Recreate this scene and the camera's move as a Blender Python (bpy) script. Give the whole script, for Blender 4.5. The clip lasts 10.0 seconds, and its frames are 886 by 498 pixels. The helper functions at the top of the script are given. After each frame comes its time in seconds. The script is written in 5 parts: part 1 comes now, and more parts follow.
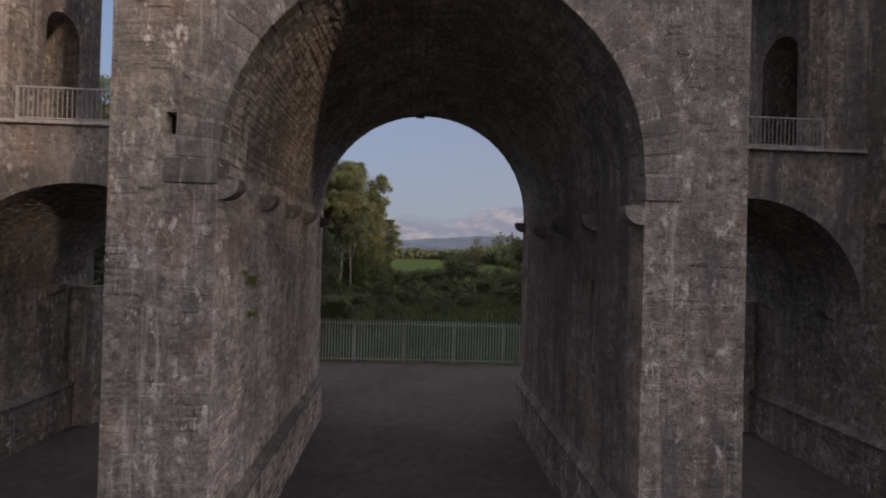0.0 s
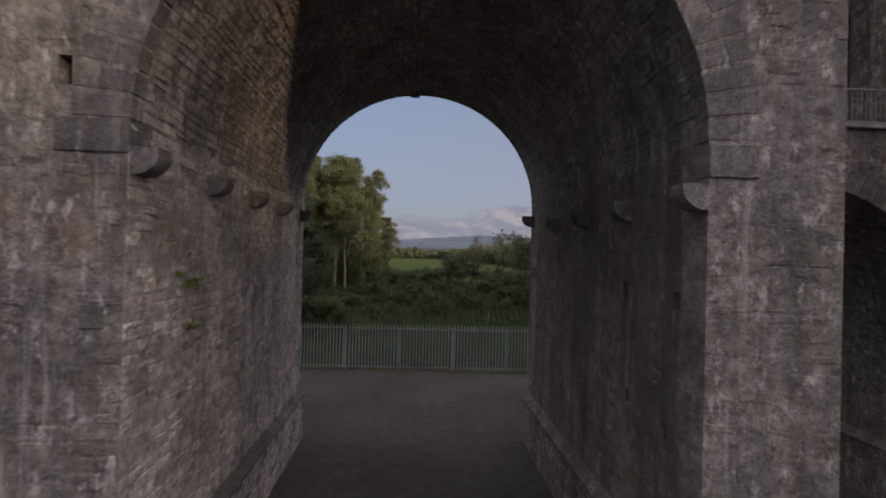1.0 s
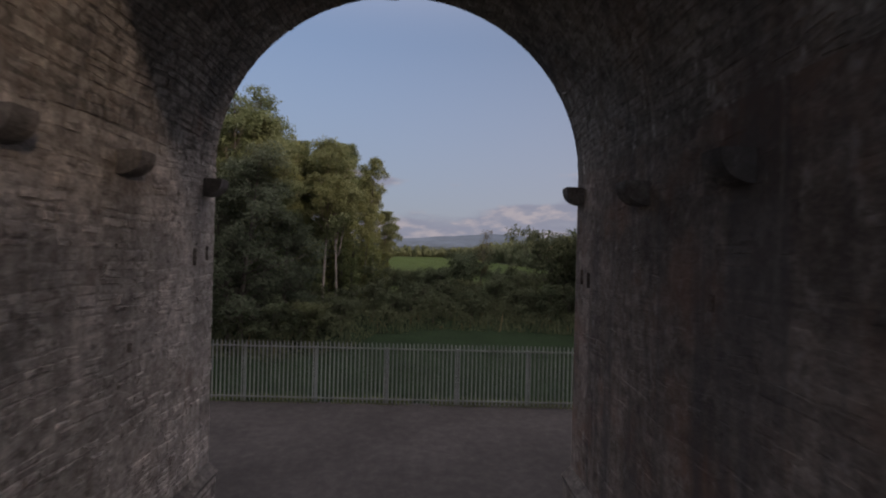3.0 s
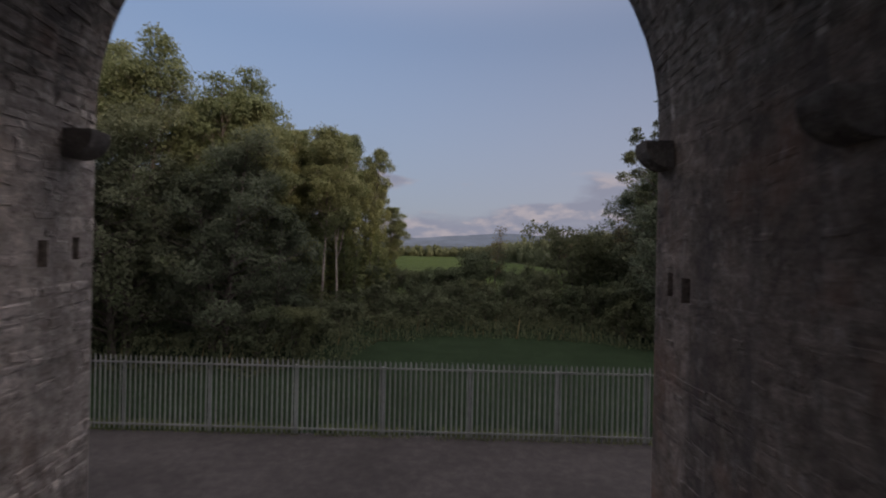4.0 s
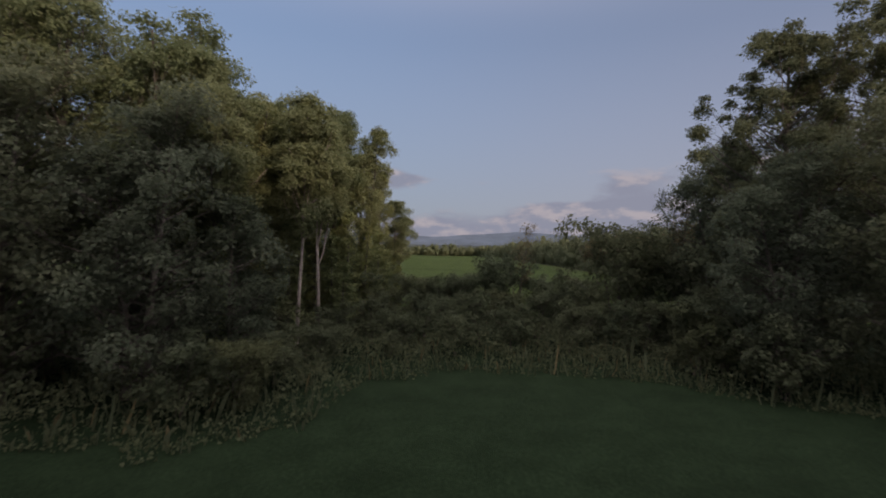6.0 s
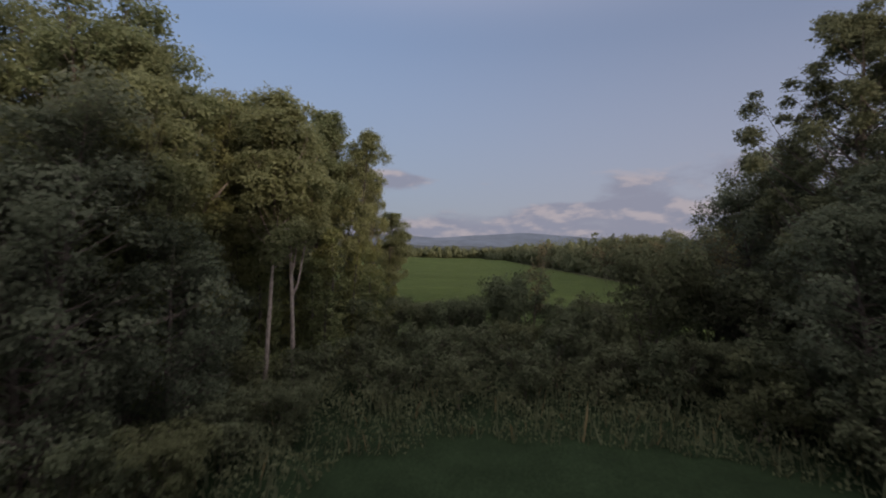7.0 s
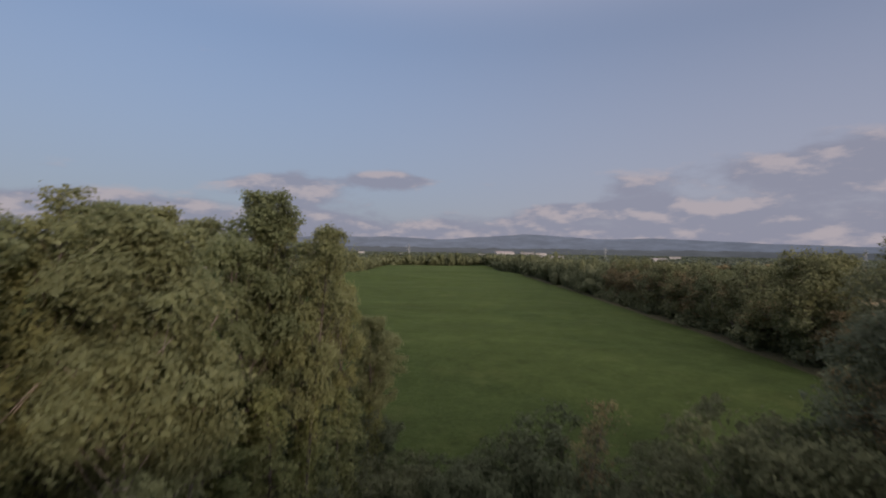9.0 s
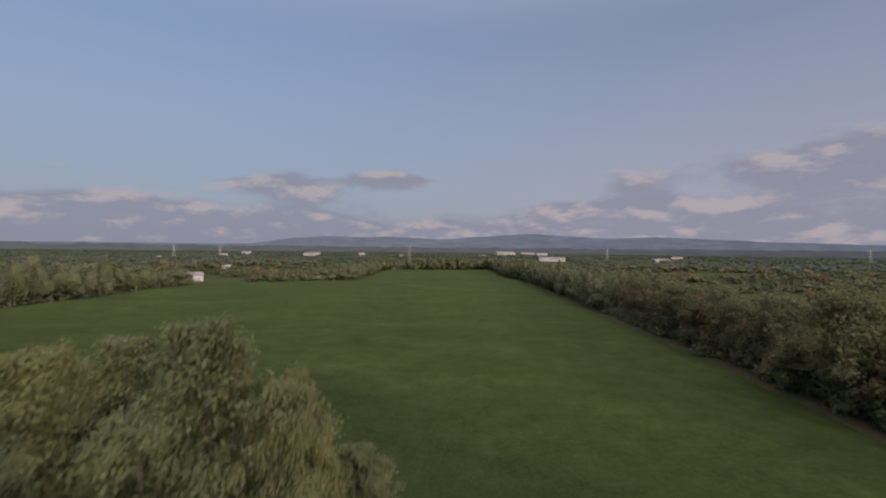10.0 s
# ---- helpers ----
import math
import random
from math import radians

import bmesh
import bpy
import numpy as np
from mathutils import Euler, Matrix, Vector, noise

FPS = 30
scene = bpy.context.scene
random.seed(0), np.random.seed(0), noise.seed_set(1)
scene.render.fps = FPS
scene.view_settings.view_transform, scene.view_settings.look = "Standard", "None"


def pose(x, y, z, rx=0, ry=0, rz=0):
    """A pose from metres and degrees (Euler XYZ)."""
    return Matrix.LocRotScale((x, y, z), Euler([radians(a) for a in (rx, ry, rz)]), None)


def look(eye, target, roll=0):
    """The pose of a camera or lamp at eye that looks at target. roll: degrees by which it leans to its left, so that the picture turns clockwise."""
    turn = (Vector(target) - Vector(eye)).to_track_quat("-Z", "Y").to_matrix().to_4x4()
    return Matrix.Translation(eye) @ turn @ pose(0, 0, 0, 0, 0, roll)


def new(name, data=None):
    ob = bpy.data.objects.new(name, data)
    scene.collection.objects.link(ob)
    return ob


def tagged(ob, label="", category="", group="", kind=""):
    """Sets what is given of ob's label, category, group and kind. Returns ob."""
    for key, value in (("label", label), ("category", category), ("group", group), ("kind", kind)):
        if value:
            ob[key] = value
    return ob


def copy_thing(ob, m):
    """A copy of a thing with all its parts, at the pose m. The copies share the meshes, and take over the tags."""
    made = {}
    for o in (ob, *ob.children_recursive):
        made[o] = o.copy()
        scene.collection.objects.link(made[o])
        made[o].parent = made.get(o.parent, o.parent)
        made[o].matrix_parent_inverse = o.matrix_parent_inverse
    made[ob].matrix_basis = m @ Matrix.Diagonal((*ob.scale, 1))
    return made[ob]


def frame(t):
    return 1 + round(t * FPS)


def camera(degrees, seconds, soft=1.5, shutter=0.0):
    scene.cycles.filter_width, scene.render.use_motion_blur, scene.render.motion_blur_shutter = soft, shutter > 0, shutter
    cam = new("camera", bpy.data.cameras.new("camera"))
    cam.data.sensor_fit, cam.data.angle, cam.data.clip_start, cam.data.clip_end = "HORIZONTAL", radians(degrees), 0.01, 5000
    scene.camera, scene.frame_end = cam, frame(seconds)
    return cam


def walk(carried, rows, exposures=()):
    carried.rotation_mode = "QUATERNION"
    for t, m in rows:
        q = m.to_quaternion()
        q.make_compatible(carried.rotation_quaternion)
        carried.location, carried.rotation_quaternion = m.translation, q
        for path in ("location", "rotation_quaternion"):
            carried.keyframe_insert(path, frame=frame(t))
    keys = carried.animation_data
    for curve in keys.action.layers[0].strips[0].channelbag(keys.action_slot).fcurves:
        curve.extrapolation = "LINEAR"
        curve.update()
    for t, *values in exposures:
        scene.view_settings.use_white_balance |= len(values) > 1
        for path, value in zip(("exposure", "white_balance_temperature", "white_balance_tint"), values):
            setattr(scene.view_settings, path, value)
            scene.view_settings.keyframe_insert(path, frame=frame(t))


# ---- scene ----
cam = camera(85.5, 10.0, 1.9, 0.5)
METRES, EYE, TILT, LEAN, TURN = 45.0, 6.15, 0.0, 0.0, -2.8
ROWS = [
    (0.0, 0.0, 0.0, 0.0, -0.01, 0.5, -1.52),
    (0.5, 0.0002, 0.0214, -0.0007, -0.04, 0.46, -1.51),
    (1.0, 0.0015, 0.0472, -0.0013, -0.06, 0.43, -1.49),
    (1.5, 0.0032, 0.0758, -0.0018, -0.08, 0.39, -1.49),
    (2.0, 0.0053, 0.1068, -0.0019, 0.26, 0.32, -1.44),
    (2.5, 0.0074, 0.1405, -0.0025, 0.5, 0.27, -1.47),
    (4.0, 0.0094, 0.2561, -0.0052, 2.4, 0.15, -1.25),
    (4.5, 0.0099, 0.2974, -0.0066, 2.95, 0.09, -1.25),
    (5.0, 0.0103, 0.3416, -0.0077, 3.82, 0.06, -1.22),
    (5.5, 0.0093, 0.3898, -0.0063, 4.14, -0.04, -1.23),
    (7.0, 0.0004, 0.551, 0.0312, 4.7, 0.06, -1.17),
    (7.5, -0.0046, 0.607, 0.0532, 4.71, 0.09, -1.13),
    (8.0, -0.0101, 0.6641, 0.0884, 4.84, 0.06, -1.08),
    (8.5, -0.0126, 0.7226, 0.1297, 5.12, 0.21, -0.92),
    (9.0, -0.0196, 0.7854, 0.1732, 5.07, 0.19, -0.91),
    (9.5, -0.0279, 0.8495, 0.2216, 5.17, 0.21, -0.78),
    (10.0, -0.0358, 0.9163, 0.2771, 5.15, 0.13, -0.61),
]
walk(cam, [(t, pose(0, 0, EYE, TILT, LEAN, TURN) @ pose(METRES * x, METRES * y, METRES * z, 90 + pitch, roll, yaw)) for t, x, y, z, yaw, pitch, roll in ROWS],
     [(0.0, 0.0, 6900, 20), (10.0, 0.0, 6900, 20)])

# ---- world and light ----
SUN_AZ, SUN_EL = 40.0, 13.0      # degrees: east of due south (behind the camera, to the right), height
world = bpy.data.worlds.new("sky")
scene.world = world
world.use_nodes = True


def build_world():
    nt = world.node_tree
    nt.nodes.clear()
    N, L = nt.nodes.new, nt.links.new
    out, bg = N("ShaderNodeOutputWorld"), N("ShaderNodeBackground")
    sky = N("ShaderNodeTexSky")
    sky.sky_type, sky.sun_disc = "NISHITA", False
    sky.sun_elevation, sky.sun_rotation = radians(SUN_EL), radians(180 - SUN_AZ)
    sky.air_density, sky.dust_density, sky.ozone_density = 1.0, 1.3, 2.5
    tc, sep = N("ShaderNodeTexCoord"), N("ShaderNodeSeparateXYZ")
    L(tc.outputs["Generated"], sep.inputs[0])

    def calc(op, a, b_=0.0, c_=0.0):
        n = N("ShaderNodeMath")
        n.operation = op
        for sock, v in zip(n.inputs, (a, b_, c_)):
            if isinstance(v, (int, float)):
                sock.default_value = v
            else:
                L(v, sock)
        return n.outputs[0]

    def band(v, lo, hi):
        n = N("ShaderNodeMapRange")
        n.interpolation_type = "SMOOTHSTEP"
        n.inputs[1].default_value, n.inputs[2].default_value = lo, hi
        L(v, n.inputs[0])
        return n.outputs[0]

    def cloud_noise(stretch, scale, detail, rise=0.0):
        mp, n = N("ShaderNodeMapping"), N("ShaderNodeTexNoise")
        mp.inputs["Scale"].default_value, mp.inputs["Location"].default_value = stretch, (0, 0, rise)
        n.inputs["Scale"].default_value, n.inputs["Detail"].default_value, n.inputs["Roughness"].default_value = scale, detail, 0.56
        L(tc.outputs["Generated"], mp.inputs["Vector"])
        L(mp.outputs[0], n.inputs["Vector"])
        return n.outputs["Fac"]

    def puff(ax, az, wx, wz):
        """A soft oval bank of cloud round the direction (ax, az)."""
        dx = calc("DIVIDE", calc("SUBTRACT", sep.outputs[0], ax), wx)
        dz = calc("DIVIDE", calc("SUBTRACT", sep.outputs[2], az), wz)
        return calc("EXPONENT", calc("MULTIPLY", calc("ADD", calc("MULTIPLY", dx, dx), calc("MULTIPLY", dz, dz)), -1.0))

    z = sep.outputs[2]
    n1 = cloud_noise((1, 1, 2.7), 5.6, 9.0)
    n0 = cloud_noise((1, 1, 2.7), 5.6, 9.0, 0.05)
    low = calc("SUBTRACT", calc("MULTIPLY", band(z, 0.12, 0.03), 0.42), calc("MULTIPLY", band(z, 0.13, 0.2), 0.12))
    cover = calc("ADD", n1, low)
    for args in ((0.58, 0.15, 0.24, 0.055), (0.32, 0.093, 0.085, 0.022), (0.2, 0.085, 0.05, 0.014), (-0.37, 0.124, 0.13, 0.024), (-0.14, 0.142, 0.1, 0.013), (-0.64, 0.06, 0.09, 0.03)):
        cover = calc("ADD", cover, calc("MULTIPLY", puff(*args), 0.4))
    mask = calc("MULTIPLY", band(cover, 0.58, 0.79), 0.85)
    tone = N("ShaderNodeMix")
    tone.data_type = "RGBA"
    tone.inputs[6].default_value, tone.inputs[7].default_value = (1.46, 1.66, 2.16, 1), (2.5, 2.42, 2.62, 1)
    L(band(calc("SUBTRACT", n1, n0), -0.01, 0.12), tone.inputs[0])
    skin = N("ShaderNodeMix")
    skin.data_type = "RGBA"
    L(mask, skin.inputs[0])
    L(tone.outputs[2], skin.inputs[7])
    veil = N("ShaderNodeMix")
    veil.data_type = "RGBA"
    hue = N("ShaderNodeMix")
    hue.data_type = "RGBA"
    hue.inputs[6].default_value, hue.inputs[7].default_value = (1.36, 1.7, 2.34, 1), (1.98, 2.1, 2.64, 1)
    L(band(sep.outputs[0], -0.5, 0.75), hue.inputs[0])
    L(hue.outputs[2], veil.inputs[7])
    L(calc("MULTIPLY", band(z, 0.75, 0.0), 0.85), veil.inputs[0])
    high = N("ShaderNodeMix")
    high.data_type = "RGBA"
    high.inputs[7].default_value = (9.8, 9.3, 9.6, 1)
    L(calc("MULTIPLY", band(z, 0.38, 0.85), 0.85), high.inputs[0])
    L(sky.outputs[0], high.inputs[6])
    L(high.outputs[2], veil.inputs[6])
    L(veil.outputs[2], skin.inputs[6])
    # the bright aureole of thin cloud round the low sun
    dot = N("ShaderNodeVectorMath")
    dot.operation = "DOT_PRODUCT"
    L(tc.outputs["Generated"], dot.inputs[0])
    ca, sa, el = math.cos(radians(SUN_AZ)), math.sin(radians(SUN_AZ)), radians(SUN_EL)
    dot.inputs[1].default_value = (sa * math.cos(el), -ca * math.cos(el), math.sin(el))
    near_sun = calc("POWER", calc("MAXIMUM", dot.outputs["Value"], 0.0), 2.2)
    glow = N("ShaderNodeMix")
    glow.data_type, glow.blend_type = "RGBA", "ADD"
    glow.inputs[7].default_value = (6.0, 5.65, 5.5, 1)
    L(near_sun, glow.inputs[0])
    L(skin.outputs[2], glow.inputs[6])
    bg.inputs["Strength"].default_value = 0.16
    L(glow.outputs[2], bg.inputs["Color"])
    L(bg.outputs[0], out.inputs["Surface"])


build_world()
sun = new("sun", bpy.data.lights.new("sun", "SUN"))
sun.data.energy, sun.data.angle, sun.data.color = 2.3, radians(2.5), (1.0, 0.82, 0.63)
sun.matrix_world = look((50 * math.sin(radians(SUN_AZ)), -50 * math.cos(radians(SUN_AZ)), 50 * math.tan(radians(SUN_EL))), (0, 0, 0))


# ---- materials ----
def material(name, rough=0.9, metal=0.0):
    m = bpy.data.materials.new(name)
    m.use_nodes = True
    nt = m.node_tree
    b = nt.nodes["Principled BSDF"]
    b.inputs["Roughness"].default_value, b.inputs["Metallic"].default_value = rough, metal
    b.inputs["Specular IOR Level"].default_value = 0.3
    return m, nt, b


def noise_tex(nt, scale, detail=5.0, rough=0.6, vec=None, stretch=None):
    n = nt.nodes.new("ShaderNodeTexNoise")
    n.inputs["Scale"].default_value, n.inputs["Detail"].default_value, n.inputs["Roughness"].default_value = scale, detail, rough
    if vec is None:
        vec = nt.nodes.new("ShaderNodeNewGeometry").outputs["Position"]
    if stretch:
        mp = nt.nodes.new("ShaderNodeMapping")
        mp.inputs["Scale"].default_value = stretch
        nt.links.new(vec, mp.inputs["Vector"])
        vec = mp.outputs[0]
    nt.links.new(vec, n.inputs["Vector"])
    return n.outputs["Fac"]


def ramp(nt, fac, *stops):
    r = nt.nodes.new("ShaderNodeValToRGB")
    el = r.color_ramp.elements
    while len(el) < len(stops):
        el.new(0.5)
    for e, (p, c) in zip(el, stops):
        e.position, e.color = p, (*c, 1) if len(c) == 3 else c
    nt.links.new(fac, r.inputs["Fac"])
    return r.outputs["Color"]


def mix(nt, fac, a, b, mode="MIX"):
    m = nt.nodes.new("ShaderNodeMix")
    m.data_type, m.blend_type = "RGBA", mode
    for sock, v in ((m.inputs[0], fac), (m.inputs[6], a), (m.inputs[7], b)):
        if isinstance(v, (int, float)):
            sock.default_value = v
        elif isinstance(v, tuple):
            sock.default_value = (*v, 1)
        else:
            nt.links.new(v, sock)
    return m.outputs[2]


def bump(nt, b, height, strength=0.5, dist=0.02):
    n = nt.nodes.new("ShaderNodeBump")
    n.inputs["Strength"].default_value, n.inputs["Distance"].default_value = strength, dist
    nt.links.new(height, n.inputs["Height"])
    nt.links.new(n.outputs[0], b.inputs["Normal"])


def g3(v):
    return (v, v, v)


def stone_material(name, dark, mid, light, stain=0.7, lime_amount=0.6, red_amount=0.3, blotch=0.85, smear=0.65):
    """Weathered stone: tone by stone, blotches, dark runs of soot, pale runs of lime, reddish patches."""
    m, nt, b = material(name, 0.93)
    geo = nt.nodes.new("ShaderNodeNewGeometry")
    info = nt.nodes.new("ShaderNodeObjectInfo")
    add = nt.nodes.new("ShaderNodeMath")
    add.operation = "ADD"
    nt.links.new(geo.outputs["Random Per Island"], add.inputs[0])
    nt.links.new(info.outputs["Random"], add.inputs[1])
    fr = nt.nodes.new("ShaderNodeMath")
    fr.operation = "FRACT"
    nt.links.new(add.outputs[0], fr.inputs[0])
    c = ramp(nt, fr.outputs[0], (0.0, dark), (0.45, mid), (1.0, light))
    c = mix(nt, ramp(nt, noise_tex(nt, 1.4, 7.0, 0.7), (0.4, g3(0.0)), (0.58, g3(smear))), c, (0.28, 0.252, 0.22))
    c = mix(nt, blotch, c, ramp(nt, noise_tex(nt, 5.5, 10.0, 0.78), (0.36, (0.4, 0.36, 0.33)), (0.5, (0.96, 0.95, 0.94)), (0.62, g3(1.6))), "MULTIPLY")
    c = mix(nt, 0.5, c, ramp(nt, noise_tex(nt, 26.0, 6.0, 0.75), (0.34, g3(0.45)), (0.64, g3(1.45))), "MULTIPLY")
    c = mix(nt, 0.75, c, ramp(nt, noise_tex(nt, 0.8, 8.0, 0.66), (0.34, g3(0.48)), (0.64, g3(1.25))), "MULTIPLY")
    worn = noise_tex(nt, 4.2, 6.0, 0.7, stretch=(1.0, 1.0, 1.5))
    c = mix(nt, ramp(nt, worn, (0.385, g3(0.8 * blotch)), (0.45, g3(0.0))), c, (0.085, 0.072, 0.062))
    red = noise_tex(nt, 0.7, 6.0, 0.65)
    c = mix(nt, ramp(nt, red, (0.52, g3(0.0)), (0.68, g3(red_amount))), c, (0.24, 0.14, 0.1))
    soot = noise_tex(nt, 1.0, 8.0, 0.68, stretch=(1.5, 1.5, 0.13))
    c = mix(nt, ramp(nt, soot, (0.5, g3(0.0)), (0.66, g3(stain))), c, (0.075, 0.072, 0.076))
    lime = noise_tex(nt, 1.0, 9.0, 0.74, stretch=(5.0, 5.0, 2.6))
    c = mix(nt, ramp(nt, lime, (0.56, g3(0.0)), (0.63, g3(lime_amount))), c, (0.56, 0.52, 0.48))
    wash = noise_tex(nt, 1.0, 6.0, 0.6, stretch=(1.1, 1.1, 0.07))
    c = mix(nt, ramp(nt, wash, (0.52, g3(0.0)), (0.6, g3(stain * 0.75))), c, (0.105, 0.1, 0.1))
    runs = noise_tex(nt, 1.0, 8.0, 0.72, stretch=(4.5, 4.5, 0.3))
    c = mix(nt, ramp(nt, runs, (0.57, g3(0.0)), (0.66, g3(lime_amount * 0.6))), c, (0.5, 0.46, 0.42))
    nt.links.new(c, b.inputs["Base Color"])
    h = mix(nt, 0.5, noise_tex(nt, 6.0, 8.0, 0.72), noise_tex(nt, 26.0, 6.0, 0.7))
    bump(nt, b, h, 1.0, 0.06)
    return m


STONE = stone_material("rubble_stone", (0.165, 0.151, 0.136), (0.2, 0.183, 0.165), (0.235, 0.215, 0.194), red_amount=0.4, lime_amount=0.8)
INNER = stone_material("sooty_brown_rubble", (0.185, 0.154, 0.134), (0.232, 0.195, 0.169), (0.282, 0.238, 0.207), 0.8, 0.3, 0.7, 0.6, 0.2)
# lime-pale stone; the light on the west wall is put into its colour
LIT_LIMED = stone_material("lit_limed_rubble", (0.48, 0.432, 0.39), (0.55, 0.498, 0.451), (0.615, 0.558, 0.508), 0.35, 0.55, 0.35, 0.65, 0.0)
LIT_LIMED_JOINT = stone_material("lit_limed_mortar", (0.43, 0.386, 0.347), (0.44, 0.395, 0.355), (0.45, 0.404, 0.363), 0.35, 0.4, 0.35, 0.65, 0.0)
CROWN = stone_material("grey_vault_stone", (0.235, 0.213, 0.194), (0.295, 0.268, 0.245), (0.355, 0.324, 0.297), 0.6, 0.35, 0.25, 0.6, 0.1)
VAULTING_LIT = stone_material("lit_brown_vault_stone", (0.31, 0.274, 0.243), (0.385, 0.341, 0.303), (0.455, 0.407, 0.364), 0.5, 0.45, 0.55, 0.7, 0.1)
ASHLAR = stone_material("ashlar_stone", (0.145, 0.134, 0.126), (0.175, 0.162, 0.152), (0.205, 0.19, 0.177), 0.6, 0.35, 0.1, 0.55, 0.25)
DARK_STONE = stone_material("dark_stone", (0.1, 0.094, 0.09), (0.125, 0.117, 0.11), (0.155, 0.144, 0.135), 0.5, 0.35, 0.0, 0.6, 0.3)
MORTAR = stone_material("old_lime_mortar", (0.21, 0.192, 0.173), (0.218, 0.2, 0.18), (0.226, 0.207, 0.187), red_amount=0.4, lime_amount=0.8)
CONCRETE = stone_material("pale_concrete", (0.4, 0.38, 0.35), (0.44, 0.42, 0.39), (0.48, 0.46, 0.42), 0.3, 0.3, 0.0, 0.4, 0.0)


def mottled(name, scale, a, b_, c_, rough=0.95, bscale=20.0, bstr=0.5, bdist=0.02, scale2=0.12, gloss=0.3):
    m, nt, b = material(name, rough)
    b.inputs["Specular IOR Level"].default_value = gloss
    col = ramp(nt, noise_tex(nt, scale, 8.0, 0.7), (0.3, a), (0.5, b_), (0.72, c_))
    col = mix(nt, 0.7, col, ramp(nt, noise_tex(nt, scale2, 4.0, 0.6), (0.3, g3(0.62)), (0.7, g3(1.25))), "MULTIPLY")
    nt.links.new(col, b.inputs["Base Color"])
    bump(nt, b, noise_tex(nt, bscale, 6.0, 0.7), bstr, bdist)
    return m


TARMAC = mottled("worn_tarmac", 3.0, (0.036, 0.034, 0.034), (0.05, 0.047, 0.046), (0.07, 0.065, 0.062), 0.95, 60.0, 0.5, 0.01, 0.35)
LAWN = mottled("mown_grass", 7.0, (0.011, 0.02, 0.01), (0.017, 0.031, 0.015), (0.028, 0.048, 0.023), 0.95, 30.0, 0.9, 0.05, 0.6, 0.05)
COUNTRY = mottled("countryside", 0.02, (0.03, 0.045, 0.018), (0.045, 0.06, 0.024), (0.075, 0.08, 0.035), 0.95, 1.0, 0.5, 0.3, 0.004, 0.05)
STEEL = mottled("galvanised_steel", 5.0, (0.23, 0.245, 0.24), (0.285, 0.3, 0.295), (0.345, 0.36, 0.355), 0.55, 40.0, 0.1, 0.003, 0.5)


def hazed_distance_material(name, colour):
    """Plain hazy distance: the haze of the air is put in as a faint even glow, with broad tones of woods and slopes."""
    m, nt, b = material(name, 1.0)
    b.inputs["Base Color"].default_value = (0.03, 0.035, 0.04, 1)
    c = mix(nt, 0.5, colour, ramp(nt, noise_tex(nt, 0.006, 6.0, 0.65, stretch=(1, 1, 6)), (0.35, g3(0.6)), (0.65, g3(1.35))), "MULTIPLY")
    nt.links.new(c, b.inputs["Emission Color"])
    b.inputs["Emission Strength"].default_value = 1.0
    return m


RAILING = mottled("painted_railing", 5.0, (0.2, 0.195, 0.19), (0.26, 0.255, 0.25), (0.33, 0.32, 0.31), 0.6, 40.0, 0.1, 0.003, 0.5)
HILL = hazed_distance_material("hazed_far_hills", (0.1, 0.127, 0.172))
PLAIN = hazed_distance_material("hazed_plain", (0.055, 0.068, 0.08))


def field_material():
    m, nt, b = material("pasture", 0.95)
    b.inputs["Specular IOR Level"].default_value = 0.05
    c = ramp(nt, noise_tex(nt, 2.2, 8.0, 0.8), (0.3, (0.033, 0.054, 0.016)), (0.52, (0.049, 0.074, 0.022)), (0.72, (0.076, 0.102, 0.032)))
    c = mix(nt, 0.8, c, ramp(nt, noise_tex(nt, 0.3, 8.0, 0.75), (0.36, g3(0.78)), (0.64, g3(1.2))), "MULTIPLY")
    c = mix(nt, 0.6, c, ramp(nt, noise_tex(nt, 0.05, 5.0, 0.65, stretch=(0.6, 1.2, 1)), (0.3, g3(0.7)), (0.7, g3(1.25))), "MULTIPLY")
    c = mix(nt, ramp(nt, noise_tex(nt, 0.09, 8.0, 0.75), (0.55, g3(0.0)), (0.72, g3(0.4))), c, (0.11, 0.125, 0.045))
    nt.links.new(c, b.inputs["Base Color"])
    bump(nt, b, noise_tex(nt, 1.6, 9.0, 0.75), 1.0, 0.5)
    return m


FIELD = field_material()


def leaf_material(name, dark, mid, light, trans=0.35):
    m, nt, b = material(name, 0.8)
    b.inputs["Specular IOR Level"].default_value = 0.06
    geo = nt.nodes.new("ShaderNodeNewGeometry")
    info = nt.nodes.new("ShaderNodeObjectInfo")
    c = ramp(nt, geo.outputs["Random Per Island"], (0.0, dark), (0.55, mid), (1.0, light))
    c = mix(nt, 0.6, c, ramp(nt, noise_tex(nt, 0.6, 3.0, 0.6), (0.3, g3(0.75)), (0.7, g3(1.25))), "MULTIPLY")
    c = mix(nt, 0.7, c, ramp(nt, info.outputs["Random"], (0.0, (0.75, 0.82, 0.8)), (0.5, (1, 1, 1)), (1.0, (1.15, 1.08, 0.9))), "MULTIPLY")
    nt.links.new(c, b.inputs["Base Color"])
    tr = nt.nodes.new("ShaderNodeBsdfTranslucent")
    nt.links.new(c, tr.inputs["Color"])
    ms = nt.nodes.new("ShaderNodeMixShader")
    ms.inputs[0].default_value = trans
    nt.links.new(b.outputs[0], ms.inputs[1])
    nt.links.new(tr.outputs[0], ms.inputs[2])
    nt.links.new(ms.outputs[0], nt.nodes["Material Output"].inputs["Surface"])
    return m


